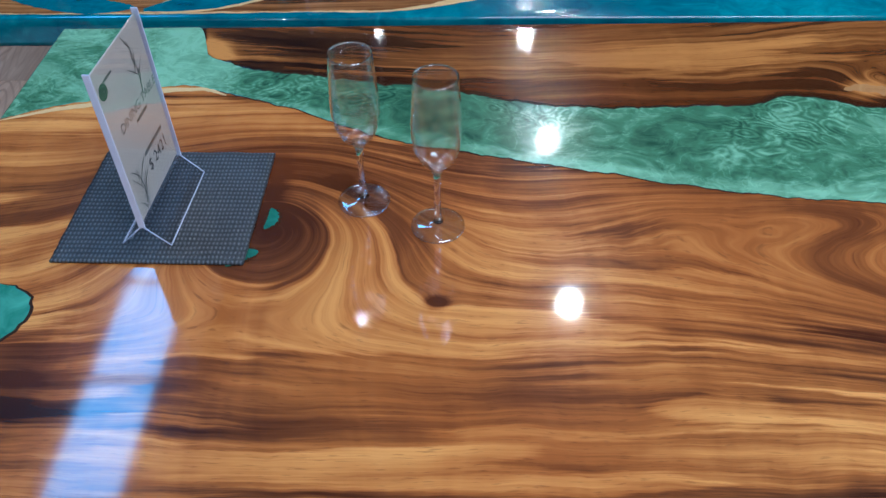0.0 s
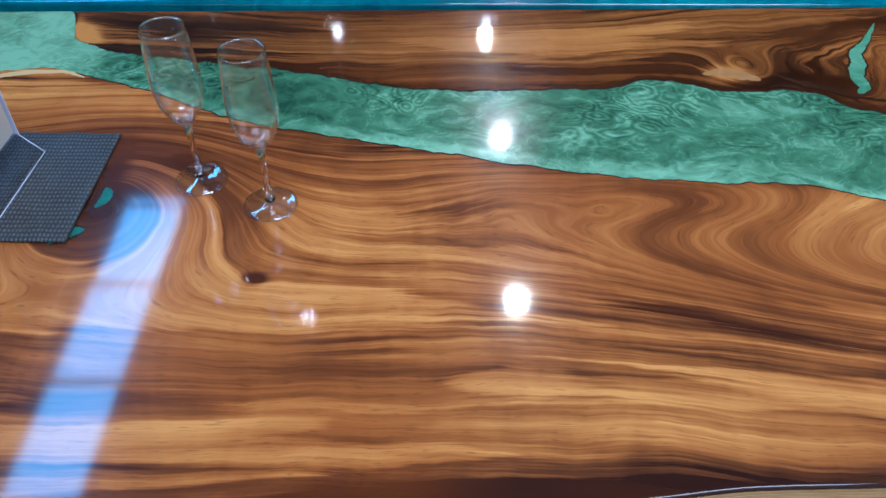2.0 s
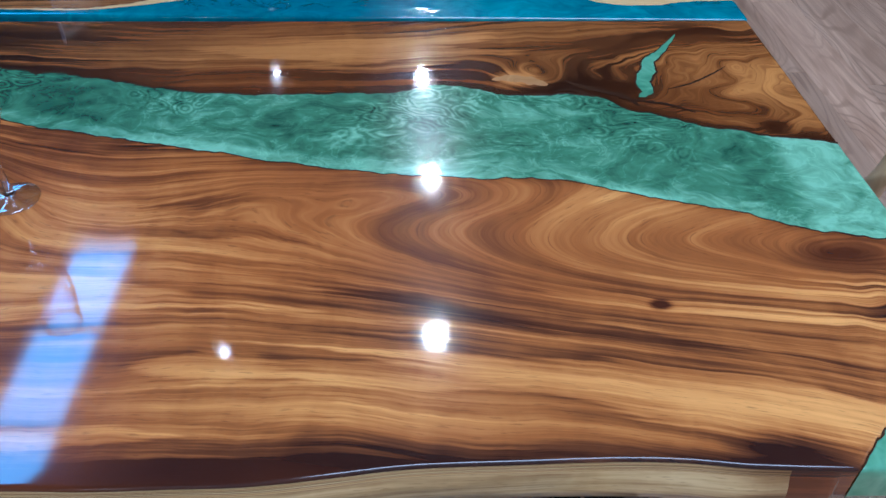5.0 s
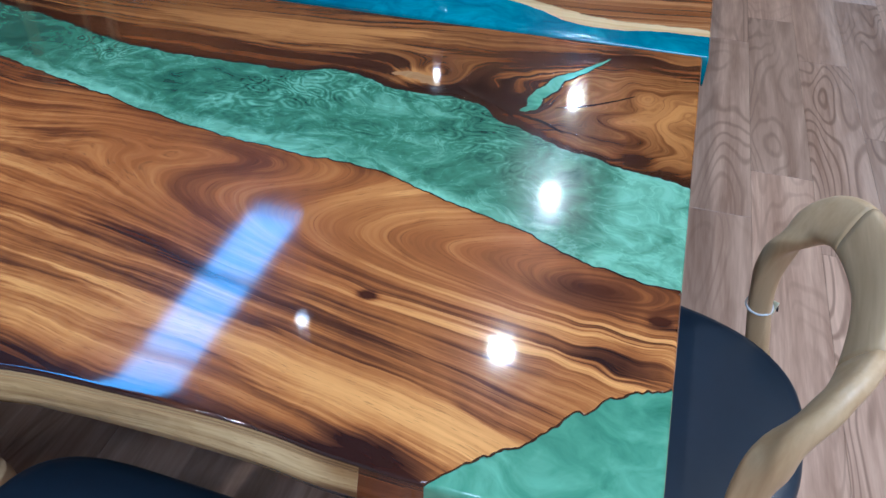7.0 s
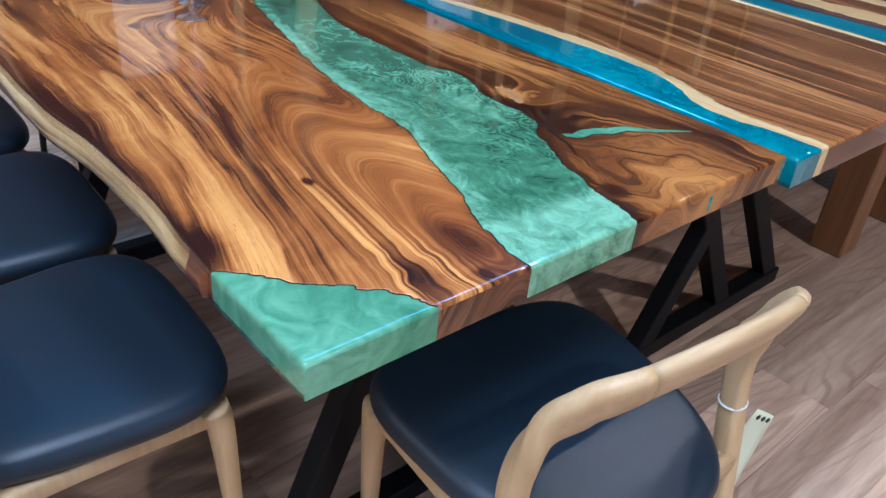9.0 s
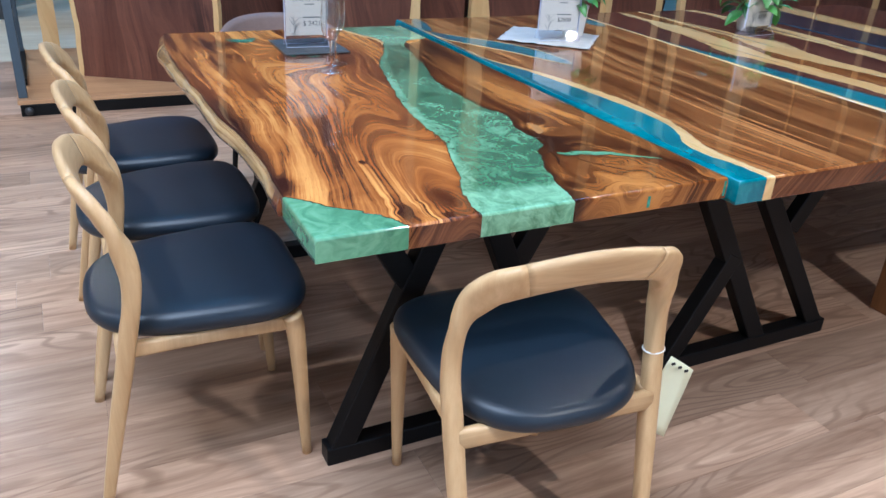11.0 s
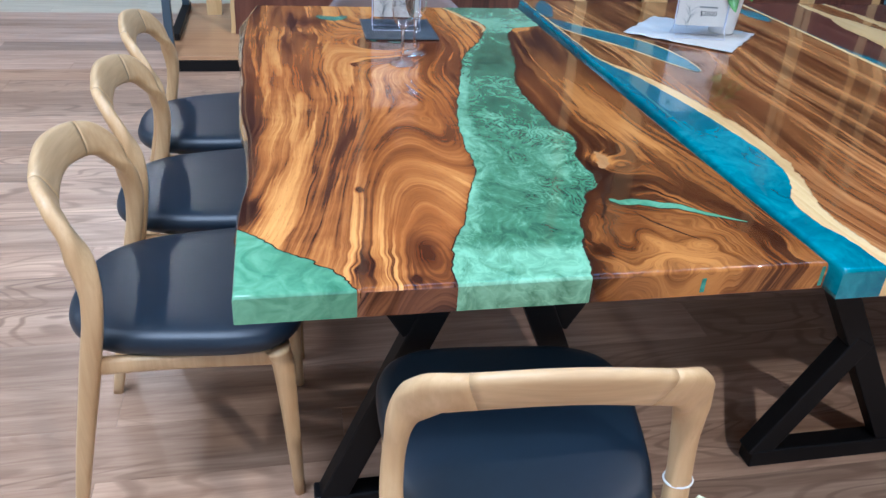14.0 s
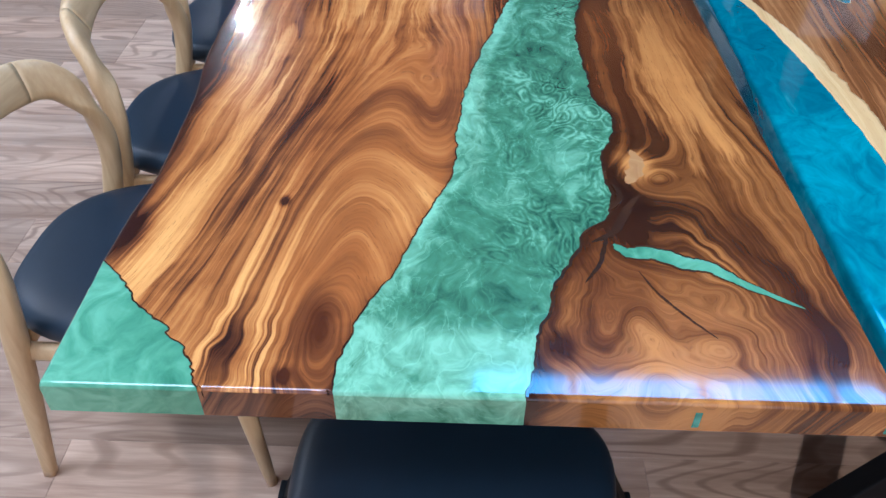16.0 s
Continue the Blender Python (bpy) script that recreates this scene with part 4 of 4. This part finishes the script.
copy_thing(c1, pose(-1.545, -0.137, 0, 0, 0, 1))
c4 = copy_thing(c1, END_CHAIR)
tagged(c4, "pale ash dining chair with a paper tag on its back post")

# price tag on the end chair, tied to its post
tag = thing("price_tag", "pale yellow card tag tied to the chair post with string", "tag", END_CHAIR @ pose(0.2190, -0.134, 0.488, 0, 0, 0))
v, f = lathe([(0.021, -0.002), (0.0235, 0.0), (0.021, 0.002)], 20)
link_mesh("string_loop", [(x, y * 0.95, z + 0.10 * x) for x, y, z in v], f, STRING, tag)
verts, faces = [], []
for i in range(9):
    for j in range(5):
        fx, fz = j / 4, i / 8
        bow = 0.006 * math.sin(fz * 3.0) + 0.004 * math.sin(fx * 3 + fz * 4)
        verts.append((0.022 + 0.064 * fx - 0.036 * fz, -0.030 + bow, -0.004 - 0.165 * fz - 0.046 * fx))
for i in range(8):
    for j in range(4):
        faces.append((i * 5 + j, i * 5 + j + 1, i * 5 + j + 6, i * 5 + j + 5))
card = link_mesh("card", verts, faces, TAGPAPER, tag)
sol = card.modifiers.new("thick", "SOLIDIFY")
sol.thickness = 0.0008
for i in range(3):
    part("print_bar", box_bm(0.026 + 0.018 * i, 0.034 + 0.018 * i, -0.0335, -0.0310, -0.026 - 0.012 * i, -0.021 - 0.012 * i, 0), INK, tag)

# far-end chair behind the table
fc = thing("upholstered_chair", "mauve-brown upholstered tub chair at the far end of the table", "chair", pose(-2.02, 0.52, 0, 0, 0, -90))
cushion(fc, "seat", WHITE_SEAT, 0.38, 0.07)
verts, faces = [], []
for i in range(25):
    a = math.pi * (1.08 + 0.84 * i / 24)
    for r, z in ((0.235, 0.40), (0.25, 0.56), (0.245, 0.705), (0.262, 0.728), (0.28, 0.705), (0.285, 0.56), (0.265, 0.40)):
        verts.append((r * math.cos(a), r * math.sin(a) + 0.02, z - 0.06 * abs(i / 12 - 1) ** 2.5 * (z > 0.5)))
for i in range(24):
    for j in range(6):
        faces.append((i * 7 + j, i * 7 + j + 1, i * 7 + j + 8, i * 7 + j + 7))
    faces.append((i * 7 + 6, i * 7, i * 7 + 7, i * 7 + 13))
link_mesh("backrest", verts, faces, MAUVE, fc)
for sx in (-1, 1):
    for sy in (-0.17, 0.18):
        rod("leg", [(sx * 0.20, sy * 1.15, 0.0, 0.010, 0.010), (sx * 0.17, sy, 0.40, 0.017, 0.017)], STEEL, fc, 4, 10)


# ---- on the tables ----
def flute(x, y, z, lean):
    """A champagne flute: a thin tall bowl on a drawn stem and a flat foot."""
    ob = thing("champagne_flute", "empty clear glass champagne flute standing on the table", "glass", pose(x, y, z, 0, 0, lean) @ Matrix.Diagonal((1, 1, 0.965, 1)), "champagne flutes")
    v, f = lathe([(0.0, 0.0), (0.030, 0.0), (0.0335, 0.0012), (0.0335, 0.0020), (0.028, 0.0032), (0.014, 0.0056), (0.0075, 0.0095), (0.0, 0.0096)], 48)
    link_mesh("foot", v, f, FOOT_GLASS, ob)
    v, f = lathe([(0.0, 0.0098), (0.0072, 0.0098), (0.0046, 0.018), (0.0036, 0.045), (0.0038, 0.075), (0.0056, 0.091), (0.010, 0.0965), (0.0, 0.0966)], 20)
    link_mesh("stem", v, f, FLUTE_GLASS, ob)
    out = [(0.0, 0.0968), (0.0115, 0.0985), (0.021, 0.110), (0.0268, 0.126), (0.0292, 0.145), (0.0290, 0.165), (0.0272, 0.195), (0.0248, 0.222)]
    inn = [(0.0243, 0.2228), (0.0239, 0.222), (0.0263, 0.195), (0.0281, 0.165), (0.0283, 0.145), (0.0259, 0.127), (0.0202, 0.112), (0.011, 0.1015), (0.0, 0.0998)]
    v, f = lathe(out + inn, 48)
    bowl = link_mesh("bowl", v, f, BOWL_GLASS, ob)
    v, f = lathe([(0.0238, 0.2215), (0.0252, 0.2215), (0.0252, 0.2232), (0.0238, 0.2232), (0.0238, 0.2215)], 48)
    link_mesh("rim", v, f, FLUTE_GLASS, bowl)
    return ob


flute(-1.179, 0.444, Z + 0.0008, 0)
flute(-1.083, 0.396, Z + 0.0008, 30)


def placemat(x0, x1, y0, y1, z, turn):
    verts, faces = [], []
    nx, ny = 30, 26
    cx, cy = (x0 + x1) / 2, (y0 + y1) / 2
    for lay in (1, 0):
        for i in range(nx + 1):
            for j in range(ny + 1):
                fx, fy = i / nx - 0.5, j / ny - 0.5
                w = 0.0014 * (noise.noise((fx * 6, fy * 6, 3)) + 0.6)
                ex = 0.0012 * noise.noise((fy * 40, i, 0)) if i in (0, nx) else 0
                verts.append((fx * (x1 - x0) + ex, fy * (y1 - y0), 0.0004 + (0.0028 + max(0, w) if lay else 0)))
    k = (nx + 1) * (ny + 1)
    for i in range(nx):
        for j in range(ny):
            a = i * (ny + 1) + j
            faces.append((a, a + ny + 1, a + ny + 2, a + 1))
            faces.append((k + a, k + a + 1, k + a + ny + 2, k + a + ny + 1))
    ring = [i * (ny + 1) for i in range(nx + 1)] + [nx * (ny + 1) + j for j in range(1, ny + 1)] + [i * (ny + 1) + ny for i in range(nx - 1, -1, -1)] + list(range(ny - 1, 0, -1))
    for a, b in zip(ring, ring[1:] + ring[:1]):
        faces.append((a, b, k + b, k + a)[::-1])
    ob = link_mesh("placemat", verts, faces, MAT_WEAVE, None, True, pose(cx, cy, z, 0, 0, turn))
    return tagged(ob, "woven charcoal vinyl placemat lying flat on the table", "placemat")


placemat(-1.545, -1.312, 0.328, 0.542, Z + 0.001, -1)


def words(name, body, size, mat, parent, m):
    cu = bpy.data.curves.new(name, "FONT")
    cu.body, cu.size, cu.align_x, cu.align_y, cu.extrude = body, size, "CENTER", "CENTER", 0.00005
    tmp = bpy.data.objects.new(name, cu)
    scene.collection.objects.link(tmp)
    me = bpy.data.meshes.new_from_object(tmp.evaluated_get(bpy.context.evaluated_depsgraph_get()))
    bpy.data.objects.remove(tmp)
    me.materials.clear()
    me.materials.append(mat)
    ob = new(name, me)
    ob.parent = parent
    ob.matrix_basis = m
    return ob


def sign_stand(m, price, w=0.142, h=0.207):
    """An acrylic card holder: a folded prism for a foot and an upright pocket; it faces +x."""
    st = thing("sign_holder", "clear acrylic table sign holder with a printed price card", "sign", m)
    foot = 0.030
    part("pocket_front", box_bm(0.0030, 0.0052, -w / 2, w / 2, 0.03, 0.03 + h, 0.0006, 1), ACRYLIC, st)
    for s in (-1, 1):
        part("pocket_edge", box_bm(-0.003, 0.0054, s * w / 2 - 0.0010, s * w / 2 + 0.0010, 0.028, 0.031 + h, 0.0006, 1), ACRYLIC_EDGE_GLINT, st)
    for ang in (-1, 1):
        bm = bmesh.new()
        x0, x1 = 0.001, ang * foot
        t = 0.0024
        pts = [(x0, 0.032), (x1, 0.0), (x1 - ang * t * 1.3, 0.0), (x0 - ang * t * 0.6, 0.029)]
        vs = [[bm.verts.new((px, yy, pz)) for px, pz in pts] for yy in (-w / 2, w / 2)]
        for i in range(4):
            bm.faces.new((vs[0][i], vs[0][(i + 1) % 4], vs[1][(i + 1) % 4], vs[1][i]))
        bm.faces.new(vs[0][::-1])
        bm.faces.new(vs[1])
        part("foot_panel", bm, ACRYLIC, st)
    for s in (-1, 1):
        for ang in (-1, 1):
            v, f = sweep([(0.001, s * w / 2, 0.031, 0.0008, 0.0008), (ang * foot, s * w / 2, 0.001, 0.0008, 0.0008)], 2, 6, 2)
            link_mesh("foot_edge", v, f, ACRYLIC_EDGE_GLINT, st)
        v, f = sweep([(s * foot, -w / 2, 0.0012, 0.0008, 0.0008), (s * foot, w / 2, 0.0012, 0.0008, 0.0008)], 2, 6, 2)
        link_mesh("foot_edge", v, f, ACRYLIC_EDGE_GLINT, st)
    card = part("price_card", box_bm(0.0002, 0.0018, -w / 2 + 0.004, w / 2 - 0.004, 0.034, 0.026 + h, 0), PAPER, st, "cream printed card")
    face = pose(0.0022, 0, 0, 90, 0, 90)
    words("lettering", "DINING TABLE", 0.0168, INK_SOFT, card, face @ pose(0.012, 0.148, 0))
    words("lettering", price, 0.0215, INK, card, face @ pose(0.020, 0.072, 0))
    for yy, zz, ww, hh in ((0.012, 0.134, 0.032, 0.0035), (0.018, 0.092, 0.058, 0.0045), (-0.034, 0.213, 0.022, 0.003)):
        part("print_bar", box_bm(0.0019, 0.0023, yy - ww / 2, yy + ww / 2, zz - hh / 2, zz + hh / 2, 0), INK_SOFT, card)
    v, f = lathe([(0.0, 0.0004), (0.0095, 0.0004), (0.0095, 0.0), (0.0, 0.0)], 24)
    link_mesh("seal", v, f, SEALGREEN, card, False, pose(0.0021, -0.052, 0.205, 0, 90, 0))
    rng = random.Random(5)
    for cy, cz, n, dirn in ((0.030, 0.185, 7, 1), (-0.040, 0.060, 9, 1)):
        for i in range(n):
            a = rng.uniform(-0.9, 0.9)
            l = rng.uniform(0.016, 0.030)
            zb = cz + (i / n - 0.5) * 0.055
            v, f = sweep([(0.0022, cy + rng.uniform(-0.004, 0.004), zb, 0.0006, 0.0003), (0.0022, cy + l * 0.5 * math.sin(a), zb + l * 0.5, 0.0008, 0.0003), (0.0022, cy + l * math.sin(a) * 1.1, zb + l * 0.85, 0.0004, 0.0003)], 6, 5, 2)
            link_mesh("sprig", v, f, INK_SOFT, card)
        v, f = sweep([(0.0022, cy, cz - 0.035, 0.0007, 0.0003), (0.0022, cy + 0.004, cz, 0.0007, 0.0003), (0.0022, cy - 0.002, cz + 0.035, 0.0005, 0.0003)], 6, 5, 2)
        link_mesh("sprig", v, f, INK_SOFT, card)
    return st


sign_stand(pose(-1.432, 0.428, Z + 0.005, 0, 0, -3), "$ 2421")
sign_stand(pose(-1.375, 1.388, ZB + 0.008, 0, 0, -12), "$2800", 0.160)
sign_stand(pose(-1.33, 2.37, ZB + 0.001, 0, 0, 4), "$2778", 0.160)


def runner():
    verts, faces = [], []
    n = 24
    for i in range(n + 1):
        for j in range(n + 1):
            fx, fy = i / n, j / n
            x = -0.15 + 0.30 * fx + 0.004 * noise.noise((fy * 9, 1, 0))
            y = -0.172 + 0.345 * fy + 0.006 * noise.noise((fx * 9, 4, 0))
            verts.append((x, y, 0.002 + 0.004 * max(0, noise.noise((fx * 7, fy * 9, 2)) + 0.3)))
    for i in range(n):
        for j in range(n):
            a = i * (n + 1) + j
            faces.append((a, a + n + 1, a + n + 2, a + 1))
    ob = link_mesh("table_runner", verts, faces, PAPER_MAT, None, True, pose(-1.432, 1.392, ZB + 0.001, 0, 0, -43))
    s = ob.modifiers.new("thick", "SOLIDIFY")
    s.thickness, s.offset = 0.0012, 1.0
    return tagged(ob, "crinkled white fabric mat lying on the table", "mat")


runner()


def leaf_mesh(name, l, w, mat):
    verts, faces = [], []
    for i in range(9):
        f = i / 8
        ww = w * math.sin(math.pi * min(1, f * 0.93 + 0.05)) ** 0.8 * (1 - 0.25 * f)
        z = -0.35 * l * f * f
        for s in (-1, -0.5, 0, 0.5, 1):
            verts.append((s * ww, l * f, z + 0.25 * ww * abs(s)))
    for i in range(8):
        for j in range(4):
            a = i * 5 + j
            faces.append((a, a + 1, a + 6, a + 5))
    me = bpy.data.meshes.new(name)
    me.from_pydata(verts, [], faces)
    me.materials.append(mat)
    me.polygons.foreach_set("use_smooth", [True] * len(me.polygons))
    return me


def pot_plant(x, y, z, seed, n, pot_h, spread, l, w, label):
    rng = random.Random(seed)
    pl = thing("potted_plant", label, "plant", pose(x, y, z))
    v, f = lathe([(0.0, 0.0), (0.036, 0.0), (0.040, 0.004), (0.050, pot_h - 0.006), (0.052, pot_h), (0.047, pot_h), (0.046, pot_h - 0.02), (0.0, pot_h - 0.02)], 32)
    link_mesh("pot", v, f, CERAMIC, pl)
    meshes = [leaf_mesh("leaf", l, w, LEAF), leaf_mesh("leaf", l * 0.8, w * 0.85, LEAF_LIGHT)]
    for i in range(n):
        a = rng.uniform(0, 2 * math.pi)
        r = spread * rng.uniform(0.15, 0.8)
        h = pot_h + rng.uniform(0.01, 0.13)
        tip = Vector((r * math.cos(a), r * math.sin(a), h))
        v, f = sweep([(0.01 * math.cos(a), 0.01 * math.sin(a), pot_h - 0.02, 0.0014, 0.0014), (tip.x * 0.5, tip.y * 0.5, h * 0.75 + 0.02, 0.0012, 0.0012), (*tip, 0.0009, 0.0009)], 6, 5, 2)
        link_mesh("stem", v, f, LEAF_LIGHT, pl)
        ob = new("leaf", meshes[rng.random() < 0.35])
        ob.parent = pl
        ob.matrix_basis = Matrix.Translation(tip) @ Euler((rng.uniform(-0.9, 0.5), rng.uniform(-0.4, 0.4), a - math.pi / 2 + rng.uniform(-0.6, 0.6))).to_matrix().to_4x4()
    return pl


pot_plant(-1.44, 1.505, ZB + 0.006, 3, 44, 0.115, 0.11, 0.075, 0.021, "leafy green plant in a white ceramic pot")
pot_plant(-1.415, 2.40, ZB, 8, 34, 0.07, 0.15, 0.085, 0.030, "broad-leaved green plant in a small white pot")

# ---- the slab display behind the tables ----
RACK_X = -3.49
for i, (y0, y1) in enumerate(((-0.53, 1.95), (2.0, 4.4), (4.45, 6.9), (6.95, 8.45))):
    pf = thing("display_platform", "low black-edged platform with a wood-laminate top", "platform", group="slab display platforms")
    part("deck", box_bm(-4.75, RACK_X, y0, y1, 0.062, 0.085, 0.002), PLINTH_WOOD, pf)
    part("base", box_bm(-4.73, RACK_X + 0.004, y0 + 0.01, y1 - 0.01, 0.0, 0.060, 0.002), STEEL, pf)
    v, f = lathe([(0.0, 0.0), (0.022, 0.0), (0.022, 0.02), (0.0, 0.02)], 16)
    link_mesh("caster", v, f, DARKGREY, pf, True, pose(RACK_X + 0.008, y0 + 0.05, 0.030, 0, 90, 0))
rk = thing("slab_rack", "grey-blue steel post frame beside the standing slabs", "rack")
part("post", beam_bm((-3.56, -0.50, 0.085), (-3.72, -0.50, 2.2), 0.045, 0.045), BLUE_STEEL, rk)
part("post", beam_bm((-4.55, -0.50, 0.085), (-4.3, -0.50, 2.2), 0.045, 0.045), BLUE_STEEL, rk)
part("cross_bar", box_bm(-4.62, -3.80, -0.525, -0.475, 0.087, 0.125, 0.003), STEEL, rk)


def standing_slab(x, y0, y1, h, sap_l, sap_r, seed, turn=0.0, thick=0.055, base=0.086, heart=None, label="tall live-edge hardwood slab standing on the platform"):
    """A raw slab on end: uneven edges, pale sapwood down one or both sides."""
    ob = thing("wood_slab_display", label, "wood slab", pose(x, (y0 + y1) / 2, base, 0, 0, turn), "standing slabs")
    w = y1 - y0
    n = 60
    rows = []
    for i in range(n + 1):
        z = h * i / n
        l = -w / 2 + 0.02 * noise.noise((z * 2.2, seed, 0)) + 0.006 * noise.noise((z * 9, seed, 0))
        r = w / 2 + 0.02 * noise.noise((z * 2.2, seed + 5, 0)) + 0.006 * noise.noise((z * 9, seed + 5, 0))
        rows.append((z, l, l + sap_l * (1 + 0.3 * noise.noise((z * 3, seed + 7, 0))), r - sap_r * (1 + 0.3 * noise.noise((z * 3, seed + 9, 0))), r))
    def panel(nm, a, b, mat, cols):
        verts, faces, uvs = [], [], []
        per = 2 * (cols + 1)
        for row in rows:
            z, ya, yb = row[0], row[a], row[b]
            for side in (0, 1):
                for j in range(cols + 1):
                    f = j / cols if side == 0 else 1 - j / cols
                    y = ya + (yb - ya) * f
                    verts.append((thick / 2 if side == 0 else -thick / 2, y, z))
                    swirl = 0.12 * hill(z, y, 0.45, 0.05, 0.25, 0.16) + 0.05 * noise.noise((z * 1.6, y * 4, seed))
                    uvs.append((z, y + swirl + seed))
        for i in range(n):
            for j in range(per):
                q = (j + 1) % per
                faces.append((i * per + j, i * per + q, (i + 1) * per + q, (i + 1) * per + j))
        faces.append(tuple(range(per))[::-1])
        faces.append(tuple(n * per + j for j in range(per)))
        o = link_mesh(nm, verts, faces, mat, ob, False)
        lay = o.data.uv_layers.new(name="grain")
        idx = np.empty(len(o.data.loops), int)
        o.data.loops.foreach_get("vertex_index", idx)
        lay.data.foreach_set("uv", np.array(uvs)[idx].ravel())
    panel("heartwood", 2, 3, heart or SLAB_STAND, 14)
    if sap_l:
        panel("sapwood_edge", 1, 2, SAP_RAW, 3)
    if sap_r:
        panel("sapwood_edge", 3, 4, SAP_RAW, 3)
    return ob


standing_slab(-3.78, -0.24, 0.63, 3.0, 0.03, 0.03, 1.0, -30, label="purple-brown slab with pale sapwood edges, standing angled on the platform")
standing_slab(-4.45, -0.36, -0.27, 2.2, 0.0, 0.0, 2.0, 0, 0.05, 0.086, SAP_RAW, "narrow pale offcut board standing beside the slabs")
standing_slab(-4.30, 0.66, 1.22, 3.0, 0.0, 0.0, 3.0, 4)
standing_slab(-4.12, 1.10, 2.06, 3.0, 0.0, 0.07, 4.0, -6)
standing_slab(-4.28, 2.10, 2.52, 3.0, 0.0, 0.0, 5.0, 2)
standing_slab(-4.2, 2.54, 3.12, 3.0, 0.14, 0.0, 6.0, -3)
standing_slab(-4.15, 3.10, 3.72, 3.0, 0.0, 0.06, 7.0, 0)
standing_slab(-4.2, 3.74, 4.36, 3.0, 0.06, 0.08, 8.0, 5)
standing_slab(-4.1, 4.48, 5.3, 3.0, 0.05, 0.12, 9.0, -4)
standing_slab(-4.15, 5.33, 6.2, 3.0, 0.10, 0.05, 10.0, 3)
for y0, y1, k in ((0.9, 1.6, 16.0), (1.9, 2.75, 17.0), (2.9, 3.3, 18.0), (3.4, 4.05, 19.0), (4.15, 4.7, 20.0), (5.1, 5.6, 21.0)):
    standing_slab(-4.58, y0, y1, 3.0, 0.0, 0.0, k, 0, 0.05, label="dark hardwood slab standing behind the front row")
standing_slab(-4.12, 6.18, 6.92, 3.0, 0.0, 0.09, 13.0, -4)
standing_slab(-4.18, 6.90, 7.62, 3.0, 0.07, 0.0, 14.0, 2)
standing_slab(-4.1, 7.64, 8.42, 3.0, 0.05, 0.08, 15.0, -2)

# shelf unit far off, past the paler boards
sh = thing("display_shelf", "low dark shelf unit with a pale wooden board on it", "shelf", pose(-6.35, 0, 0))
part("board", box_bm(-0.45, 0.05, -2.2, -0.68, 0.125, 0.165, 0.003), SAP, sh)
part("carcass", box_bm(-0.42, 0.0, -2.2, -0.72, 0.0, 0.12, 0.003), DARKGREY, sh)
part("back_panel", box_bm(-0.5, -0.46, -2.2, -0.6, 0.0, 1.6, 0.003), DARKGREY, sh)
part("upright", box_bm(-0.2, 0.02, -0.66, -0.58, 0.0, 1.6, 0.003), DARKGREY, sh)
v, f = lathe([(0.0, 0.0), (0.05, 0.0), (0.055, 0.02), (0.055, 0.16), (0.05, 0.165), (0.048, 0.16), (0.048, 0.01), (0.0, 0.01)], 24)
tagged(link_mesh("glass_jar", v, f, FLUTE_GLASS, None, True, pose(-6.42, -1.26, 0.166)), "clear glass jar on the pale shelf board", "jar")
standing_slab(-5.6, 0.05, 0.95, 2.3, 0.0, 0.0, 12.0, 0, 0.05, 0.0, None, "red-brown slab standing far back on the floor")

# ---- hanging lamps: five seen as bright spots in the polished tops, three added fill ----
for lx, ly, lw, lr in LAMPS:
    lp = thing("pendant_lamp", "small round ceiling spotlight on a thin rod, three added as fill", "lamp", pose(lx, ly, LAMP_Z), "ceiling spotlights")
    v, f = lathe([(0.052, -0.05), (0.055, -0.05), (0.055, 0.02), (0.02, 0.06), (0.0, 0.06), (0.0, 0.057), (0.018, 0.057), (0.052, 0.018), (0.052, -0.05)], 24)
    link_mesh("housing", v, f, LAMP_BODY, lp)
    v, f = lathe([(0.0, 0.055), (0.006, 0.055), (0.006, SKYLIGHT_Z - LAMP_Z), (0.0, SKYLIGHT_Z - LAMP_Z)], 8)
    link_mesh("rod", v, f, LAMP_BODY, lp)

# ---- floor boards ----
rng = random.Random(11)
plank_bm = box_bm(-PLANK_W / 2 + 0.0002, PLANK_W / 2 - 0.0002, -PLANK_L / 2 + 0.0002, PLANK_L / 2 - 0.0002, -0.012, 0.0, 0.0006, 1)
plank_me = bpy.data.meshes.new("plank")
plank_bm.to_mesh(plank_me)
plank_bm.free()
pv = np.array([v.co[:] for v in plank_me.vertices])
pf_ = [tuple(p.vertices) for p in plank_me.polygons]
plank_me.materials.append(FLOOR_MAT)
rest = {False: ([], []), True: ([], [])}
nx = int((FLOOR_X[1] - FLOOR_X[0]) / PLANK_W)
for i in range(nx):
    x = FLOOR_X[0] + PLANK_W * (i + 0.5)
    shift = rng.random() * PLANK_L
    for j in range(-1, int((FLOOR_Y[1] - FLOOR_Y[0]) / PLANK_L) + 1):
        y = FLOOR_Y[0] + shift + PLANK_L * (j + 0.5)
        if y - PLANK_L / 2 < FLOOR_Y[0] - 0.6 or y + PLANK_L / 2 > FLOOR_Y[1] + 0.6:
            continue
        if -3.6 < x < 2.2 and -2.4 < y < 4.0:
            ob = new("plank", plank_me)
            ob.parent = sub
            ob.location = (x, y, 0.0)
        else:
            v, f = rest[x < PALE_X]
            o = len(v)
            v.extend((x + a, y + b, c) for a, b, c in pv)
            f.extend(tuple(o + k for k in q) for q in pf_)
tagged(link_mesh("far_planks", *rest[False], FLOOR_REST, sub, False), kind="stuff")
tagged(link_mesh("pale_planks", *rest[True], FLOOR_PALE, sub, False), kind="stuff")
